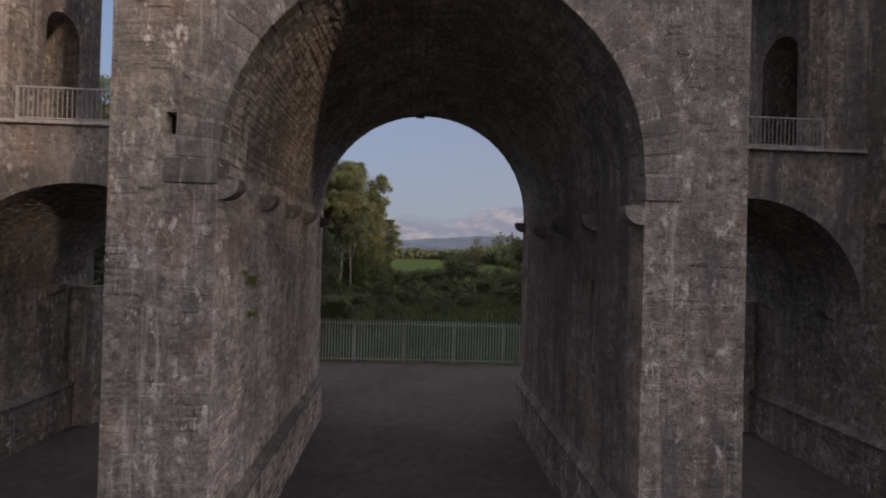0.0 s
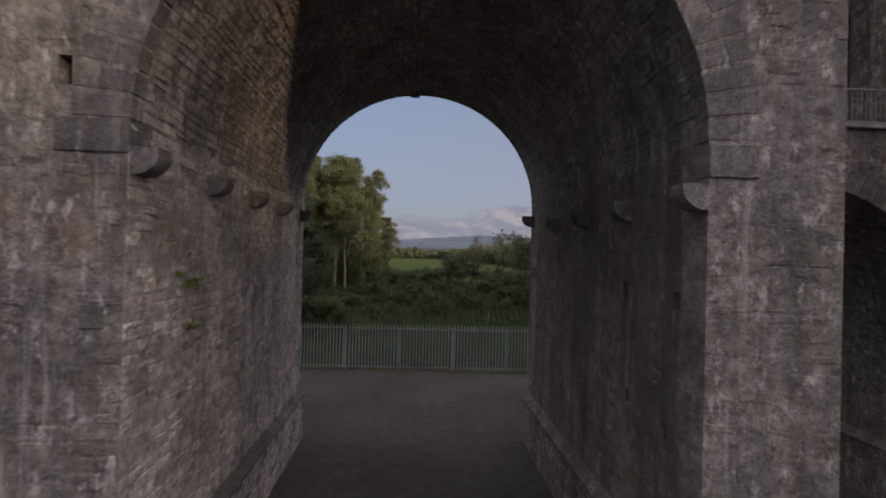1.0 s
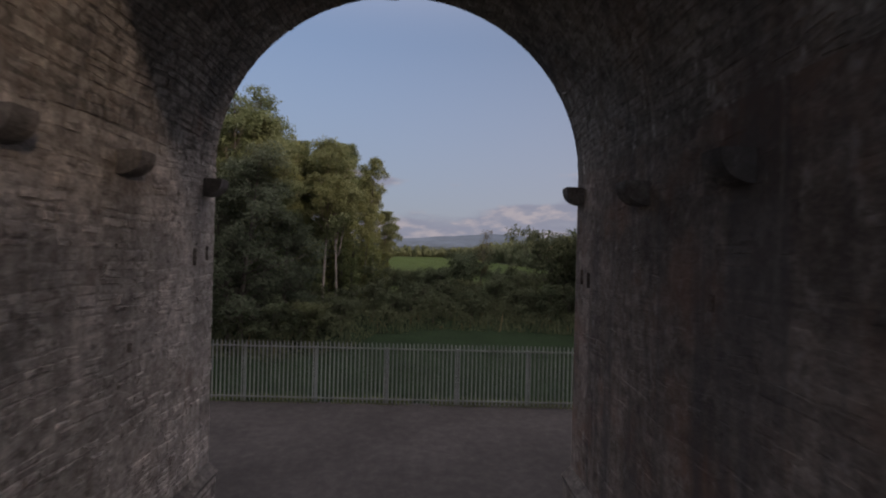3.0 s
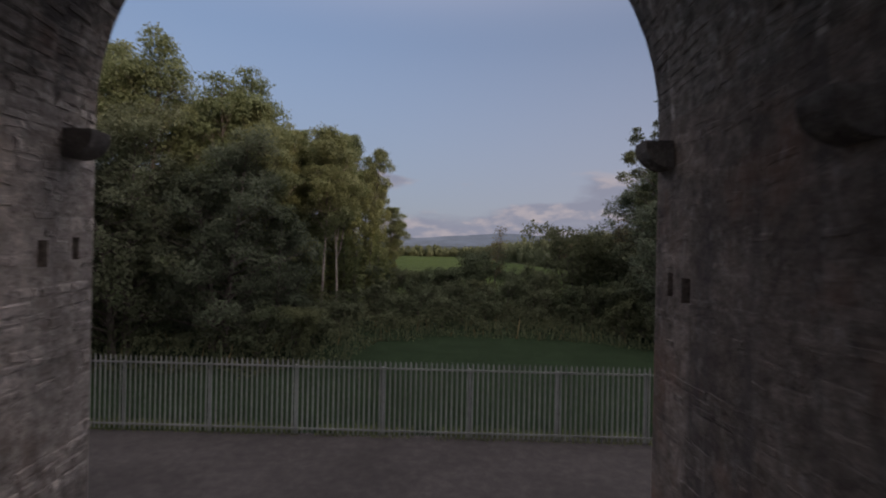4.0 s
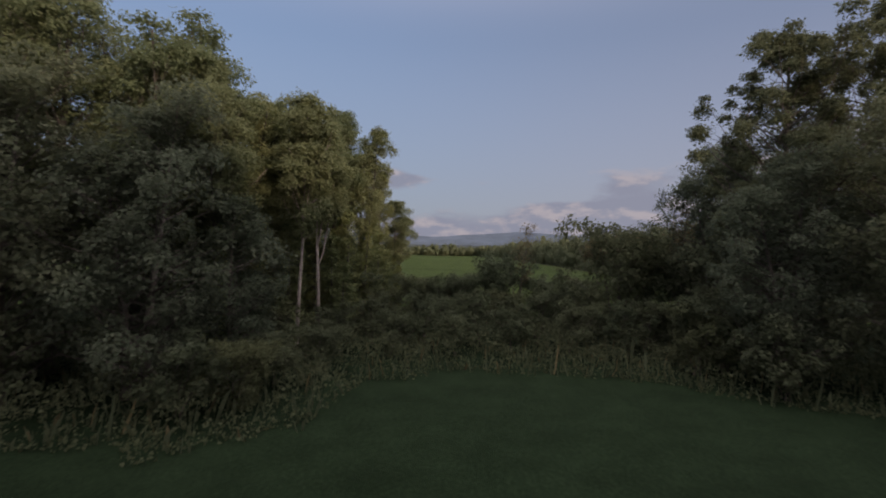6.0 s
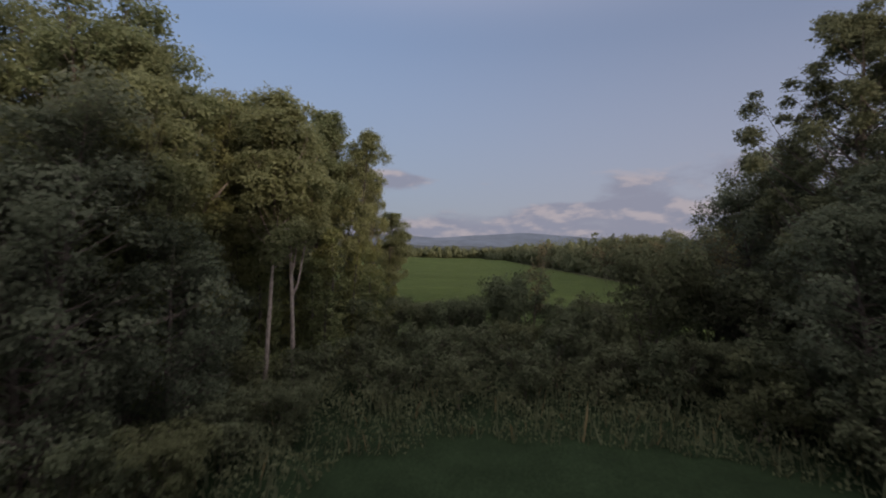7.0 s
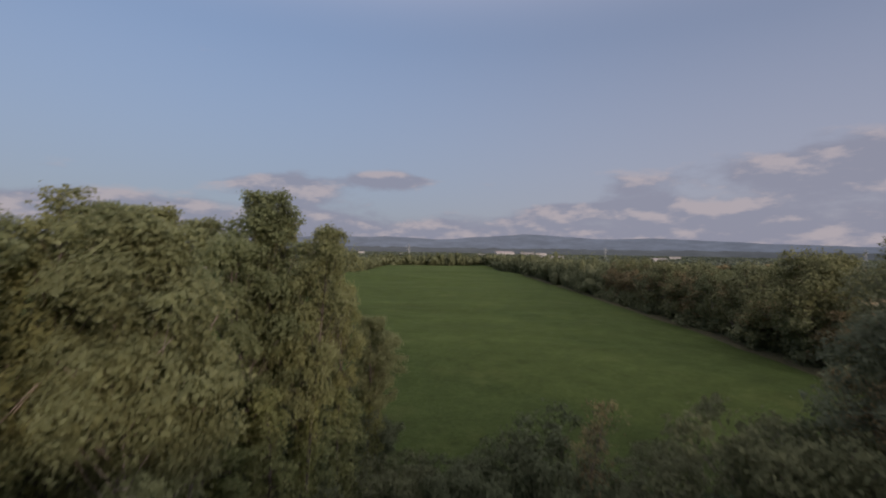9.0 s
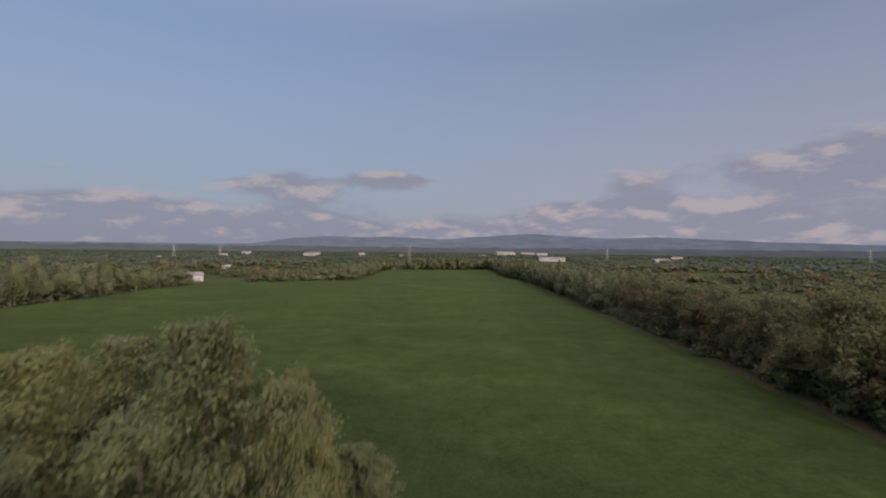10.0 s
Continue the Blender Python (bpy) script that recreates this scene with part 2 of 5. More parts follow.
LEAF_POPLAR = leaf_material("poplar_leaves", (0.17, 0.194, 0.1), (0.196, 0.22, 0.116), (0.222, 0.244, 0.132), 0.55)
LEAF_ALDER = leaf_material("alder_leaves", (0.118, 0.139, 0.094), (0.138, 0.16, 0.108), (0.158, 0.182, 0.123), 0.55)
LEAF_BUSH = leaf_material("hedge_leaves", (0.085, 0.101, 0.06), (0.107, 0.126, 0.076), (0.13, 0.149, 0.09), 0.5)
LEAF_ASH = leaf_material("ash_leaves", (0.1, 0.114, 0.064), (0.13, 0.145, 0.08), (0.17, 0.18, 0.104), 0.5)
LEAF_IVY = leaf_material("ivy_leaves", (0.16, 0.19, 0.088), (0.2, 0.23, 0.108), (0.24, 0.265, 0.13), 0.5)
LEAF_RUST = leaf_material("autumn_leaves", (0.125, 0.104, 0.06), (0.165, 0.136, 0.076), (0.205, 0.166, 0.092))
# duller and bluer than LEAF_FAR: the haze of distance is in the colour
LEAF_HAZED = leaf_material("hazed_leaves", (0.075, 0.096, 0.075), (0.095, 0.116, 0.09), (0.115, 0.136, 0.105), 0.3)
LEAF_FAR = leaf_material("far_leaves", (0.105, 0.12, 0.066), (0.13, 0.145, 0.08), (0.158, 0.17, 0.096), 0.4)
BARK = mottled("bark", 6.0, (0.06, 0.05, 0.042), (0.11, 0.095, 0.08), (0.19, 0.17, 0.15), 0.95, 18.0, 0.8, 0.03, 0.8)
BIRCH = mottled("pale_bark", 4.0, (0.13, 0.11, 0.095), (0.25, 0.215, 0.19), (0.36, 0.32, 0.285), 0.9, 14.0, 0.5, 0.02, 0.8)
WHITE = mottled("white_cladding", 0.3, (0.33, 0.33, 0.32), (0.4, 0.4, 0.39), (0.47, 0.47, 0.46), 0.7, 2.0, 0.1, 0.02, 0.1)
SLATE = mottled("grey_roof", 0.4, (0.14, 0.13, 0.13), (0.2, 0.19, 0.19), (0.27, 0.26, 0.25), 0.8, 2.0, 0.2, 0.02, 0.1)


# ---- building blocks ----
def mesh(name, verts, faces, mat):
    me = bpy.data.meshes.new(name)
    me.from_pydata([tuple(v) for v in verts], [], [tuple(f) for f in faces])
    me.materials.append(mat)
    me.update()
    return me


def part(name, me, parent, label="", m=None):
    ob = new(name, me)
    ob.parent = parent
    if m is not None:
        ob.matrix_basis = m
    if label:
        ob["label"] = label
    return ob


class Geo:
    """Vertices and faces that are gathered into one mesh."""

    def __init__(self):
        self.v, self.f = [], []

    def add(self, verts, faces):
        n = len(self.v)
        self.v.extend(verts)
        self.f.extend([tuple(i + n for i in f) for f in faces])

    def box(self, x0, x1, y0, y1, z0, z1):
        self.add([(x, y, z) for z in (z0, z1) for y in (y0, y1) for x in (x0, x1)],
                 [(0, 2, 3, 1), (4, 5, 7, 6), (0, 1, 5, 4), (2, 6, 7, 3), (0, 4, 6, 2), (1, 3, 7, 5)])

    def tube(self, pts, radii, sides=7):
        pts = [Vector([float(q) for q in p]) for p in pts]
        rings = []
        for i, p in enumerate(pts):
            d = (pts[min(i + 1, len(pts) - 1)] - pts[max(i - 1, 0)]).normalized()
            a = d.cross(Vector((0.3, 1, 0.1))).normalized()
            b = d.cross(a)
            rings += [p + float(radii[i]) * (math.cos(k * math.tau / sides) * a + math.sin(k * math.tau / sides) * b) for k in range(sides)]
        faces = [(i * sides + k, i * sides + (k + 1) % sides, (i + 1) * sides + (k + 1) % sides, (i + 1) * sides + k)
                 for i in range(len(pts) - 1) for k in range(sides)]
        self.add([tuple(r) for r in rings], faces)

    def mesh(self, name, mat):
        return mesh(name, self.v, self.f, mat)


def leaf_mesh(name, centres, size, mat, rng, up=0.35, long=1.0, hubs=None):
    """One mesh of small leaf sprays, each its own island; with hubs they face away from the middle of their clump."""
    n = len(centres)
    c = np.asarray(centres, float)
    mid = c.mean(axis=0)
    nor = rng.normal(size=(n, 3)) + 0.5 * (c - mid) / (np.abs(c - mid).max() + 1e-6) + np.array([0, 0, up])
    if hubs is not None:
        out = c - hubs
        out /= np.linalg.norm(out, axis=1)[:, None] + 1e-6
        far = c - np.array([mid[0], mid[1], mid[2] - 1.0])
        far /= np.linalg.norm(far, axis=1)[:, None] + 1e-6
        nor = 0.5 * out + 0.25 * far + 0.5 * rng.normal(size=(n, 3)) + np.array([0, 0, up + 0.25])
    nor /= np.linalg.norm(nor, axis=1)[:, None]
    u = np.cross(nor, rng.normal(size=(n, 3)))
    u /= np.linalg.norm(u, axis=1)[:, None]
    w = np.cross(nor, u)
    s = size * rng.uniform(0.6, 1.35, (n, 1))
    v = np.stack([c - u * s * 0.65 * long - w * s * 0.6, c - u * s * 0.55 * long + w * s * 0.65 + nor * s * 0.12, c + u * s * 0.85 * long], axis=1).reshape(-1, 3)
    me = bpy.data.meshes.new(name)
    me.vertices.add(3 * n)
    me.vertices.foreach_set("co", v.ravel())
    me.loops.add(3 * n)
    me.loops.foreach_set("vertex_index", np.arange(3 * n))
    me.polygons.add(n)
    me.polygons.foreach_set("loop_start", np.arange(0, 3 * n, 3))
    me.materials.append(mat)
    me.update(calc_edges=True)
    return me


def tree(name, label, seed, height, base, radius, leaves, size, leafmat, bark=BARK, rise=0.6, limbs=26, trunk=0.16, lean=0.3,
         shape=1.0, clump=0.6, ivy=0.0, stems=1, category="tree", group="", forks=(), loose=0.45, taper=0.0):
    """A tree at the origin: tapered trunk, limbs and twigs, and a crown of leafy clumps that sit on the limbs.
    clump: radius of a clump; loose: share of the leaves that stray out of it."""
    rng = np.random.default_rng(seed)
    ob = new(name)
    wood, hubs, ivy_spots = Geo(), [], []
    for s in range(stems):
        a0, sp = rng.uniform(0, math.tau), (0.0 if stems == 1 else radius * 0.3)
        h = height * (1 if s == 0 else rng.uniform(0.75, 0.97))
        foot = np.array([math.cos(a0) * sp * 0.5, math.sin(a0) * sp * 0.5, -0.1])
        bend = rng.normal(0, lean, 2) + (np.array([math.cos(a0), math.sin(a0)]) * sp * 1.6 if stems > 1 else 0)
        wig = rng.uniform(0, math.tau, 2)
        def at(f):
            return foot + np.array([bend[0] * f ** 1.5 + 0.12 * math.sin(5 * f + wig[0]), bend[1] * f ** 1.5 + 0.12 * math.sin(4 * f + wig[1]), h * f])
        fs = np.linspace(0, 0.97, 12)
        wood.tube([at(f) for f in fs], [trunk * (1.12 - f) + (0.25 * trunk if f == 0 else 0) for f in fs], 8)
        for i in range(limbs // stems):
            f = base / height + (0.96 - base / height) * (i + rng.uniform(0, 1)) / (limbs // stems)
            g = (f - base / height) / (1 - base / height)
            reach = radius * (math.sin(math.pi * min(1, (g * 0.85 + 0.2)) ** shape) * 0.76 + 0.24) * rng.uniform(0.6, 1.1) * (1 - taper * g * g)
            az = i * 2.4 + rng.uniform(-0.6, 0.6)
            p0, tip = at(f), np.array([math.cos(az), math.sin(az), rise * rng.uniform(0.6, 1.4)])
            tip /= max(1.0, np.linalg.norm(tip) * 0.75)
            mids = [p0 + tip * reach * q + np.array([0, 0, 0.12 * reach * q * q]) + rng.normal(0, 0.08 * reach * q + 1e-4, 3) for q in (0, 0.35, 0.7, 1.0)]
            r0 = trunk * (1.1 - f) * 0.5
            wood.tube(mids, [r0, r0 * 0.7, r0 * 0.4, 0.012], 4 if r0 > 0.06 else 3)
            for q in ((1.0,), (0.6, 1.05), (0.5, 0.8, 1.1))[int(rng.integers(3)) if reach > clump * 1.6 else 0]:
                c = mids[0] + (mids[-1] - mids[0]) * q + rng.normal(0, 0.16, 3) * reach
                wood.tube([mids[0] + (mids[-1] - mids[0]) * q * 0.7, c], [r0 * 0.3 + 0.006, 0.006], 3)
                hubs.append((*c, clump * rng.uniform(0.6, 1.3) * (1 - 0.5 * taper * g)))
        if ivy:
            for f in rng.uniform(0.0, ivy, int(7000 / stems)) ** 1.1:
                a = rng.uniform(0, math.tau)
                r = abs(rng.normal(0.4, 0.17)) * (1.0 + 0.4 * math.sin(f * 31 + s) * math.sin(f * 77)) * min(1.0, 3.0 * (1.08 - f / ivy))
                ivy_spots.append(at(f) + np.array([math.cos(a) * r, math.sin(a) * r, 0]))
        top = at(0.99)
        hubs += [(*(top + rng.normal(0, 0.3, 3) * np.array([1, 1, 0.5]) - np.array([0, 0, clump * (0.5 + 0.8 * k)])), clump * (0.6 + 0.2 * k)) for k in range(2)]
    for z0, z1, dx, dy in forks:
        p0, p1 = at(z0 / height), at(z1 / height) + np.array([dx, dy, 0])
        line = [p0, p0 + (p1 - p0) * 0.12 + np.array([dx * 0.12, 0, 0]), p0 + (p1 - p0) * 0.45 + np.array([dx * 0.06, 0, 0]), p0 + (p1 - p0) * 0.75 - np.array([dx * 0.05, 0, 0]), p1]
        wood.tube(line, [trunk * 0.6, trunk * 0.5, trunk * 0.42, trunk * 0.32, trunk * 0.15], 7)
        hubs += [(*(p1 + rng.normal(0, 0.5, 3)), clump) for _ in range(4)]
    hubs = np.array(hubs)
    hubs = hubs[hubs[:, 2] > base * 0.55]
    part("trunk", wood.mesh("trunk", bark), ob)
    wt = hubs[:, 3] ** 2
    per = rng.multinomial(leaves, wt / wt.sum())
    mine = np.repeat(hubs, per, axis=0)
    axis = np.array([hubs[:, 0].mean(), hubs[:, 1].mean(), hubs[:, 2].mean() - 0.25 * height])
    away = mine[:, :3] - axis
    away /= np.linalg.norm(away, axis=1)[:, None] + 1e-6
    d = rng.normal(0, 1, (leaves, 3))
    d = d / np.linalg.norm(d, axis=1)[:, None] + 0.4 * away + np.array([0, 0, 0.2])
    d /= np.linalg.norm(d, axis=1)[:, None]
    # uneven, lobed clumps: the reach of a clump changes with the direction
    lobes = 1.0 + 0.28 * np.sin(5.0 * d[:, 0] + 9.0 * mine[:, 1]) * np.sin(4.0 * d[:, 1] + 7.0 * mine[:, 2]) + 0.16 * np.sin(9.0 * d[:, 2] + 11.0 * mine[:, 0])
    far = np.where(rng.uniform(size=leaves) < loose, rng.uniform(0.9, 1.4, leaves), rng.uniform(0.35, 1.0, leaves) ** 0.5) * mine[:, 3] * lobes
    cs = mine[:, :3] + d * far[:, None] * np.array([1, 1, 0.8])
    cs[:, 2] = np.maximum(cs[:, 2], 0.05)
    part("crown", leaf_mesh("crown", cs, size, leafmat, rng, hubs=mine[:, :3]), ob)
    if ivy:
        part("ivy", leaf_mesh("ivy", ivy_spots, 0.1, LEAF_IVY, rng), ob, "green ivy climbing the trunk")
    return tagged(ob, label, category, group)


def place(proto, spots):
    """Stands the built tree at the first spot and copies at the others: (x, y, turn, scale) or with a height scale."""
    for i, s in enumerate(spots):
        sc = s[3] if len(s) > 3 else 1.0
        m = pose(s[0], s[1], 0, 0, 0, s[2]) @ Matrix.Diagonal((sc, sc, s[4] if len(s) > 4 else sc, 1))
        if i == 0:
            proto.matrix_basis = m
        else:
            sc0 = proto.scale.copy()
            inv = Matrix.Diagonal((1 / sc0[0], 1 / sc0[1], 1 / sc0[2], 1))
            copy_thing(proto, m @ inv)


# ---- ground ----
def sheet(name, x0, x1, y0, y1, z, mat, label, category):
    g = Geo()
    g.add([(x0, y0, z), (x1, y0, z), (x1, y1, z), (x0, y1, z)], [(0, 1, 2, 3)])
    return tagged(new(name, g.mesh(name, mat)), label, category, kind="structure")


def dip(y):
    """The land falls away a little beyond the crest of the field."""
    t = min(1.0, max(0.0, (y - 322) / 110))
    return -2.6 * t * t * (3 - 2 * t)


def ground():
    """One sheet to the horizon, with the fall beyond the field in it."""
    xs, ys = (-5500, -600, 0, 600, 5500), (-5500, -200, 322, *range(330, 440, 10), 600, 5500)
    n = len(xs)
    g = Geo()
    g.add([(x, y, dip(y)) for y in ys for x in xs],
          [(j * n + i, j * n + i + 1, (j + 1) * n + i + 1, (j + 1) * n + i) for j in range(len(ys) - 1) for i in range(n - 1)])
    return tagged(new("ground", g.mesh("ground", COUNTRY)), "flat green countryside reaching to the hills", "ground", kind="structure")


ground()
sheet("road", -60, 60, -60, 26.75, 0.02, TARMAC, "worn dark tarmac yard under the viaduct", "road")
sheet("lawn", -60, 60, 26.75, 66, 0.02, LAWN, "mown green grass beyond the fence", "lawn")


def field_west(y):
    return float(np.interp(y, (64, 275, 285, 322, 435, 507, 560), (-134, -137, -110, -64, -75, -79, -79)))


def hedge_x(y):
    return float(np.interp(y, (64, 118, 161, 267, 440, 560), (43, 44, 43, 40, 33, 32)))


def field():
    """Pasture with the slow swells of an old field, which the low light picks out."""
    g = Geo()
    nx = 56
    ys = list(np.arange(64, 330, 3.5)) + list(np.arange(330, 556, 9.0))
    for y in ys:
        x0, x1 = field_west(y), hedge_x(y)
        for i in range(nx + 1):
            x = x0 + (x1 - x0) * i / nx
            edge = min(1.0, (y - 64) / 25, i / 4, (nx - i) / 4)
            swell = 0.5 + 0.5 * noise.fractal((x * 0.012, y * 0.034, 2.0), 1.0, 2.0, 3)
            g.v.append((x, y, dip(y) + 0.04 + 1.9 * edge * swell))
    for j in range(len(ys) - 1):
        for i in range(nx):
            k = j * (nx + 1) + i
            g.f.append((k, k + 1, k + nx + 2, k + nx + 1))
    me = g.mesh("field", FIELD)
    me.polygons.foreach_set("use_smooth", [True] * len(me.polygons))
    return tagged(new("field", me), "wide green pasture field with gentle swells", "field", kind="structure")


field()


# ---- viaduct ----
Y0, Y1 = 8.1, 17.85            # front and back of the viaduct
XW, XE = -3.38, 3.87           # walls of the main bay
SKEW = -0.21                   # how far the west wall has drawn back at the rear of the passage
PW, PE = -5.13, 5.7             # outer faces of its two piers
BW, BE = -11.7, 12.2           # far walls of the side bays
CW, CE = 12.2, 12.6            # fronts of the two cross arches
ZS, TOP = 7.6, 17.6            # springing and parapet
DECK = 9.05
CX, R = (XW + XE) / 2, (XE - XW) / 2


def arch_block(g, x0, x1, y0, y1, zs, ztop, rise=None, n=28, turned=False, skew=0.0):
    """A block over a round arch between x0 and x1, springing at zs, flat on top. turned: the arch spans along y instead."""
    c, r = (x0 + x1) / 2, (x1 - x0) / 2
    rise = rise or r
    pr = [(c - r * math.cos(math.pi * k / n), zs + rise * math.sin(math.pi * k / n)) for k in range(n + 1)]
    back = lambda x, y: x + (skew * (x1 - x) / (x1 - x0) if y == y1 else 0.0)
    v = [(back(x, y), y, z) for y in (y0, y1) for x, z in pr] + [(back(x, y), y, ztop) for y in (y0, y1) for x, _ in pr]
    m = n + 1
    f = []
    for k in range(n):
        f += [(k, k + 1, 2 * m + k + 1, 2 * m + k), (m + k + 1, m + k, 3 * m + k, 3 * m + k + 1),
              (k + 1, k, m + k, m + k + 1), (2 * m + k, 2 * m + k + 1, 3 * m + k + 1, 3 * m + k)]
    f += [(0, 2 * m, 3 * m, m), (n, m + n, 3 * m + n, 2 * m + n)]
    if turned:
        v = [(y, x, z) for x, y, z in v]
        f = [tuple(reversed(q)) for q in f]
    g.add(v, f)


def structure(name, g, mat, label, category="viaduct"):
    return tagged(new(name, g.mesh(name, mat)), label, category, kind="structure")


# Surfaces: (u, v) to a place and its three axes, along the courses, up the courses and out of the wall.
def plane(o, u, v):
    o, u, v = Vector(o), Vector(u), Vector(v)
    return lambda a, b: (o + a * u + b * v, u, v, u.cross(v))


def barrel(cx, zs, r, y0, rise, skew=0.0):
    """The underside of a vault: u along y, v along the arc from its west foot."""
    def at(a, b):
        t = b / r
        n = Vector((math.cos(t), 0, -math.sin(t)))
        off = skew * a * (1 + math.cos(t)) / 2
        return Vector((cx - r * math.cos(t) + off, y0 + a, zs + rise * math.sin(t))), Vector((0, 1, 0)), Vector((math.sin(t), 0, math.cos(t) * rise / r)).normalized(), n
    return at


stone_rng = np.random.default_rng(21)


def unit_stone(seed):
    """A rough block one wide and one high, dressed face forward, its back open."""
    q = np.random.default_rng(seed)
    back = [(-0.5, -0.5, -1), (0.5, -0.5, -1), (0.5, 0.5, -1), (-0.5, 0.5, -1)]
    mid = [(x * q.uniform(0.8, 1.04), y * q.uniform(0.72, 1.04), 0.3 + q.uniform(-0.15, 0.1)) for x, y, _ in back]
    top = [(x * q.uniform(0.5, 0.86), y * q.uniform(0.42, 0.8), 1 + q.uniform(-0.35, 0.35)) for x, y, _ in back]
    v = back + mid + top
    f = [(i + k, i + (k + 1) % 4, i + 4 + (k + 1) % 4, i + 4 + k) for i in (0, 4) for k in range(4)] + [(8, 9, 10, 11)]
    return v, f


UNITS = [unit_stone(k) for k in range(24)]
UNIT_MESH = {}


def stone_frame(surf, u, v, w, h, d, spin=0.0):
    e = 0.09 * noise.noise((u * 0.55, v * 0.8, 3.3))
    spin += 0.09 * (noise.noise((u * 0.55 + 0.055, v * 0.8, 3.3)) - noise.noise((u * 0.55 - 0.055, v * 0.8, 3.3))) / 0.2
    p, U, V, N = surf(u, v + e)
    if spin:
        U, V = U * math.cos(spin) + V * math.sin(spin), V * math.cos(spin) - U * math.sin(spin)
    return Matrix(((U.x * w, V.x * h, N.x * d, p.x), (U.y * w, V.y * h, N.y * d, p.y), (U.z * w, V.z * h, N.z * d, p.z), (0, 0, 0, 1)))


def masonry(parent, surf, width, height, course=(0.08, 0.24), length=(0.13, 0.48), proud=(-0.014, 0.016), near=None, limit=300, skip=None,
            mat=None, name="stone", gap=0.015, missing=0.04):
    """Courses of uneven stones on a surface. near(u, v): the stretch whose stones are parts of their own."""
    mat = mat or STONE
    q = stone_rng
    rest, made, v = Geo(), 0, 0.0
    while v < height - 0.04:
        h = min(q.uniform(*course), height - v)
        u = -q.uniform(0, length[0])
        while u < width:
            w = q.uniform(*length) * (0.7 + h / course[1] * 0.5)
            a, b = max(u, 0.0), min(u + w, width)
            u += w
            if b - a < 0.07:
                continue
            split = h > 0.15 and b - a < 0.45 and q.uniform() < 0.35
            for lo, hi in (((0, 0.5), (0.5, 1)) if split else ((0, 1),)):
                cu, cv, ch = (a + b) / 2, v + h * (lo + hi) / 2, h * (hi - lo)
                if q.uniform() < missing + 11.0 * missing * (noise.fractal((cu * 0.9, cv * 0.9, width), 1.0, 2.0, 3) > 0.28) or (skip and skip(cu, cv, b - a, ch)):
                    continue
                d = q.uniform(*proud)
                m = stone_frame(surf, cu, cv, b - a - gap, ch - gap, d, q.normal(0, 0.05))
                k = int(q.integers(len(UNITS)))
                if d < 0.002:      # hidden under the mortar
                    continue
                if near and made < limit and near(cu, cv):
                    key = (k, mat.name)
                    if key not in UNIT_MESH:
                        UNIT_MESH[key] = mesh("stone", *UNITS[k], mat)
                    part(name, UNIT_MESH[key], parent, "", m)
                    made += 1
                else:
                    rest.add([tuple(m @ Vector(c)) for c in UNITS[k][0]], UNITS[k][1])
        v += h
    if rest.v:
        tagged(part("stonework", rest.mesh("stonework", mat), parent, "coursed rubble stones"), kind="stuff")


def ring_stones(parent, cx, zs, r, rise, y, depth, n, thick=0.06, name="voussoir", a0=0.0, a1=math.pi, two=0.4, sooty=0):
    """The cut stones of an arch ring, on the face y, each its own part."""
    q = stone_rng
    for i in range(n):
        t0, t1 = a0 + (a1 - a0) * i / n, a0 + (a1 - a0) * (i + 1) / n
        cut = q.uniform(0.35, 0.65) if q.uniform() < two else 1.0
        for lo, hi in (((0, cut), (cut, 1)) if cut < 1 else ((0, 1),)):
            gp, e = 0.026, q.uniform(-0.004, 0.006)
            def at(t, f, yy):
                return (cx - (r + depth * f) * math.cos(t), yy, zs + (rise + depth * f) * math.sin(t))
            ts = (t0 + gp / r, (t0 + t1) / 2, t1 - gp / r)
            l2, h2 = lo + (0.035 if lo else -0.03), hi - 0.02
            g = Geo()
            back = [at(t, f, y + 0.25) for f in (l2, h2) for t in ts]
            mid = [at(t, f, y - thick + 0.008 + e) for f in (l2, h2) for t in ts]
            s_ = 0.012
            tf = (t0 + (gp + s_) / r, (t0 + t1) / 2, t1 - (gp + s_) / r)
            top = [at(t, f, y - thick + e) for f in (l2 + s_ / depth, h2 - s_ / depth) for t in tf]
            loop = (0, 1, 2, 5, 4, 3)
            g.add(back + mid + top, [(loop[k] + o, loop[(k + 1) % 6] + o, loop[(k + 1) % 6] + o + 6, loop[k] + o + 6) for o in (0, 6) for k in range(6)]
                  + [(12, 13, 16, 15), (13, 14, 17, 16)])
            part(name, g.mesh(name, DARK_STONE if i < sooty and q.uniform() < 0.65 else ASHLAR), parent)


def pocket_wall(g, surf, width, height, pockets, deep=0.35):
    """A flat wall face with square put-log holes sunk into it."""
    us = sorted({0.0, width, *(p[0] for p in pockets), *(p[1] for p in pockets)})
    vs = sorted({0.0, height, *(p[2] for p in pockets), *(p[3] for p in pockets)})
    def at(u, v, d=0.0):
        p, _, _, n = surf(u, v)
        return tuple(p - n * d)
    for a, b in zip(us, us[1:]):
        for c, d in zip(vs, vs[1:]):
            if not any(p[0] <= a and b <= p[1] and p[2] <= c and d <= p[3] for p in pockets):
                g.add([at(a, c), at(b, c), at(b, d), at(a, d)], [(0, 1, 2, 3)])
    for a, b, c, d in pockets:
        g.add([at(a, c), at(b, c), at(b, d), at(a, d), at(a, c, deep), at(b, c, deep), at(b, d, deep), at(a, d, deep)],
              [(4, 5, 6, 7), (0, 1, 5, 4), (1, 2, 6, 5), (2, 3, 7, 6), (3, 0, 4, 7)])


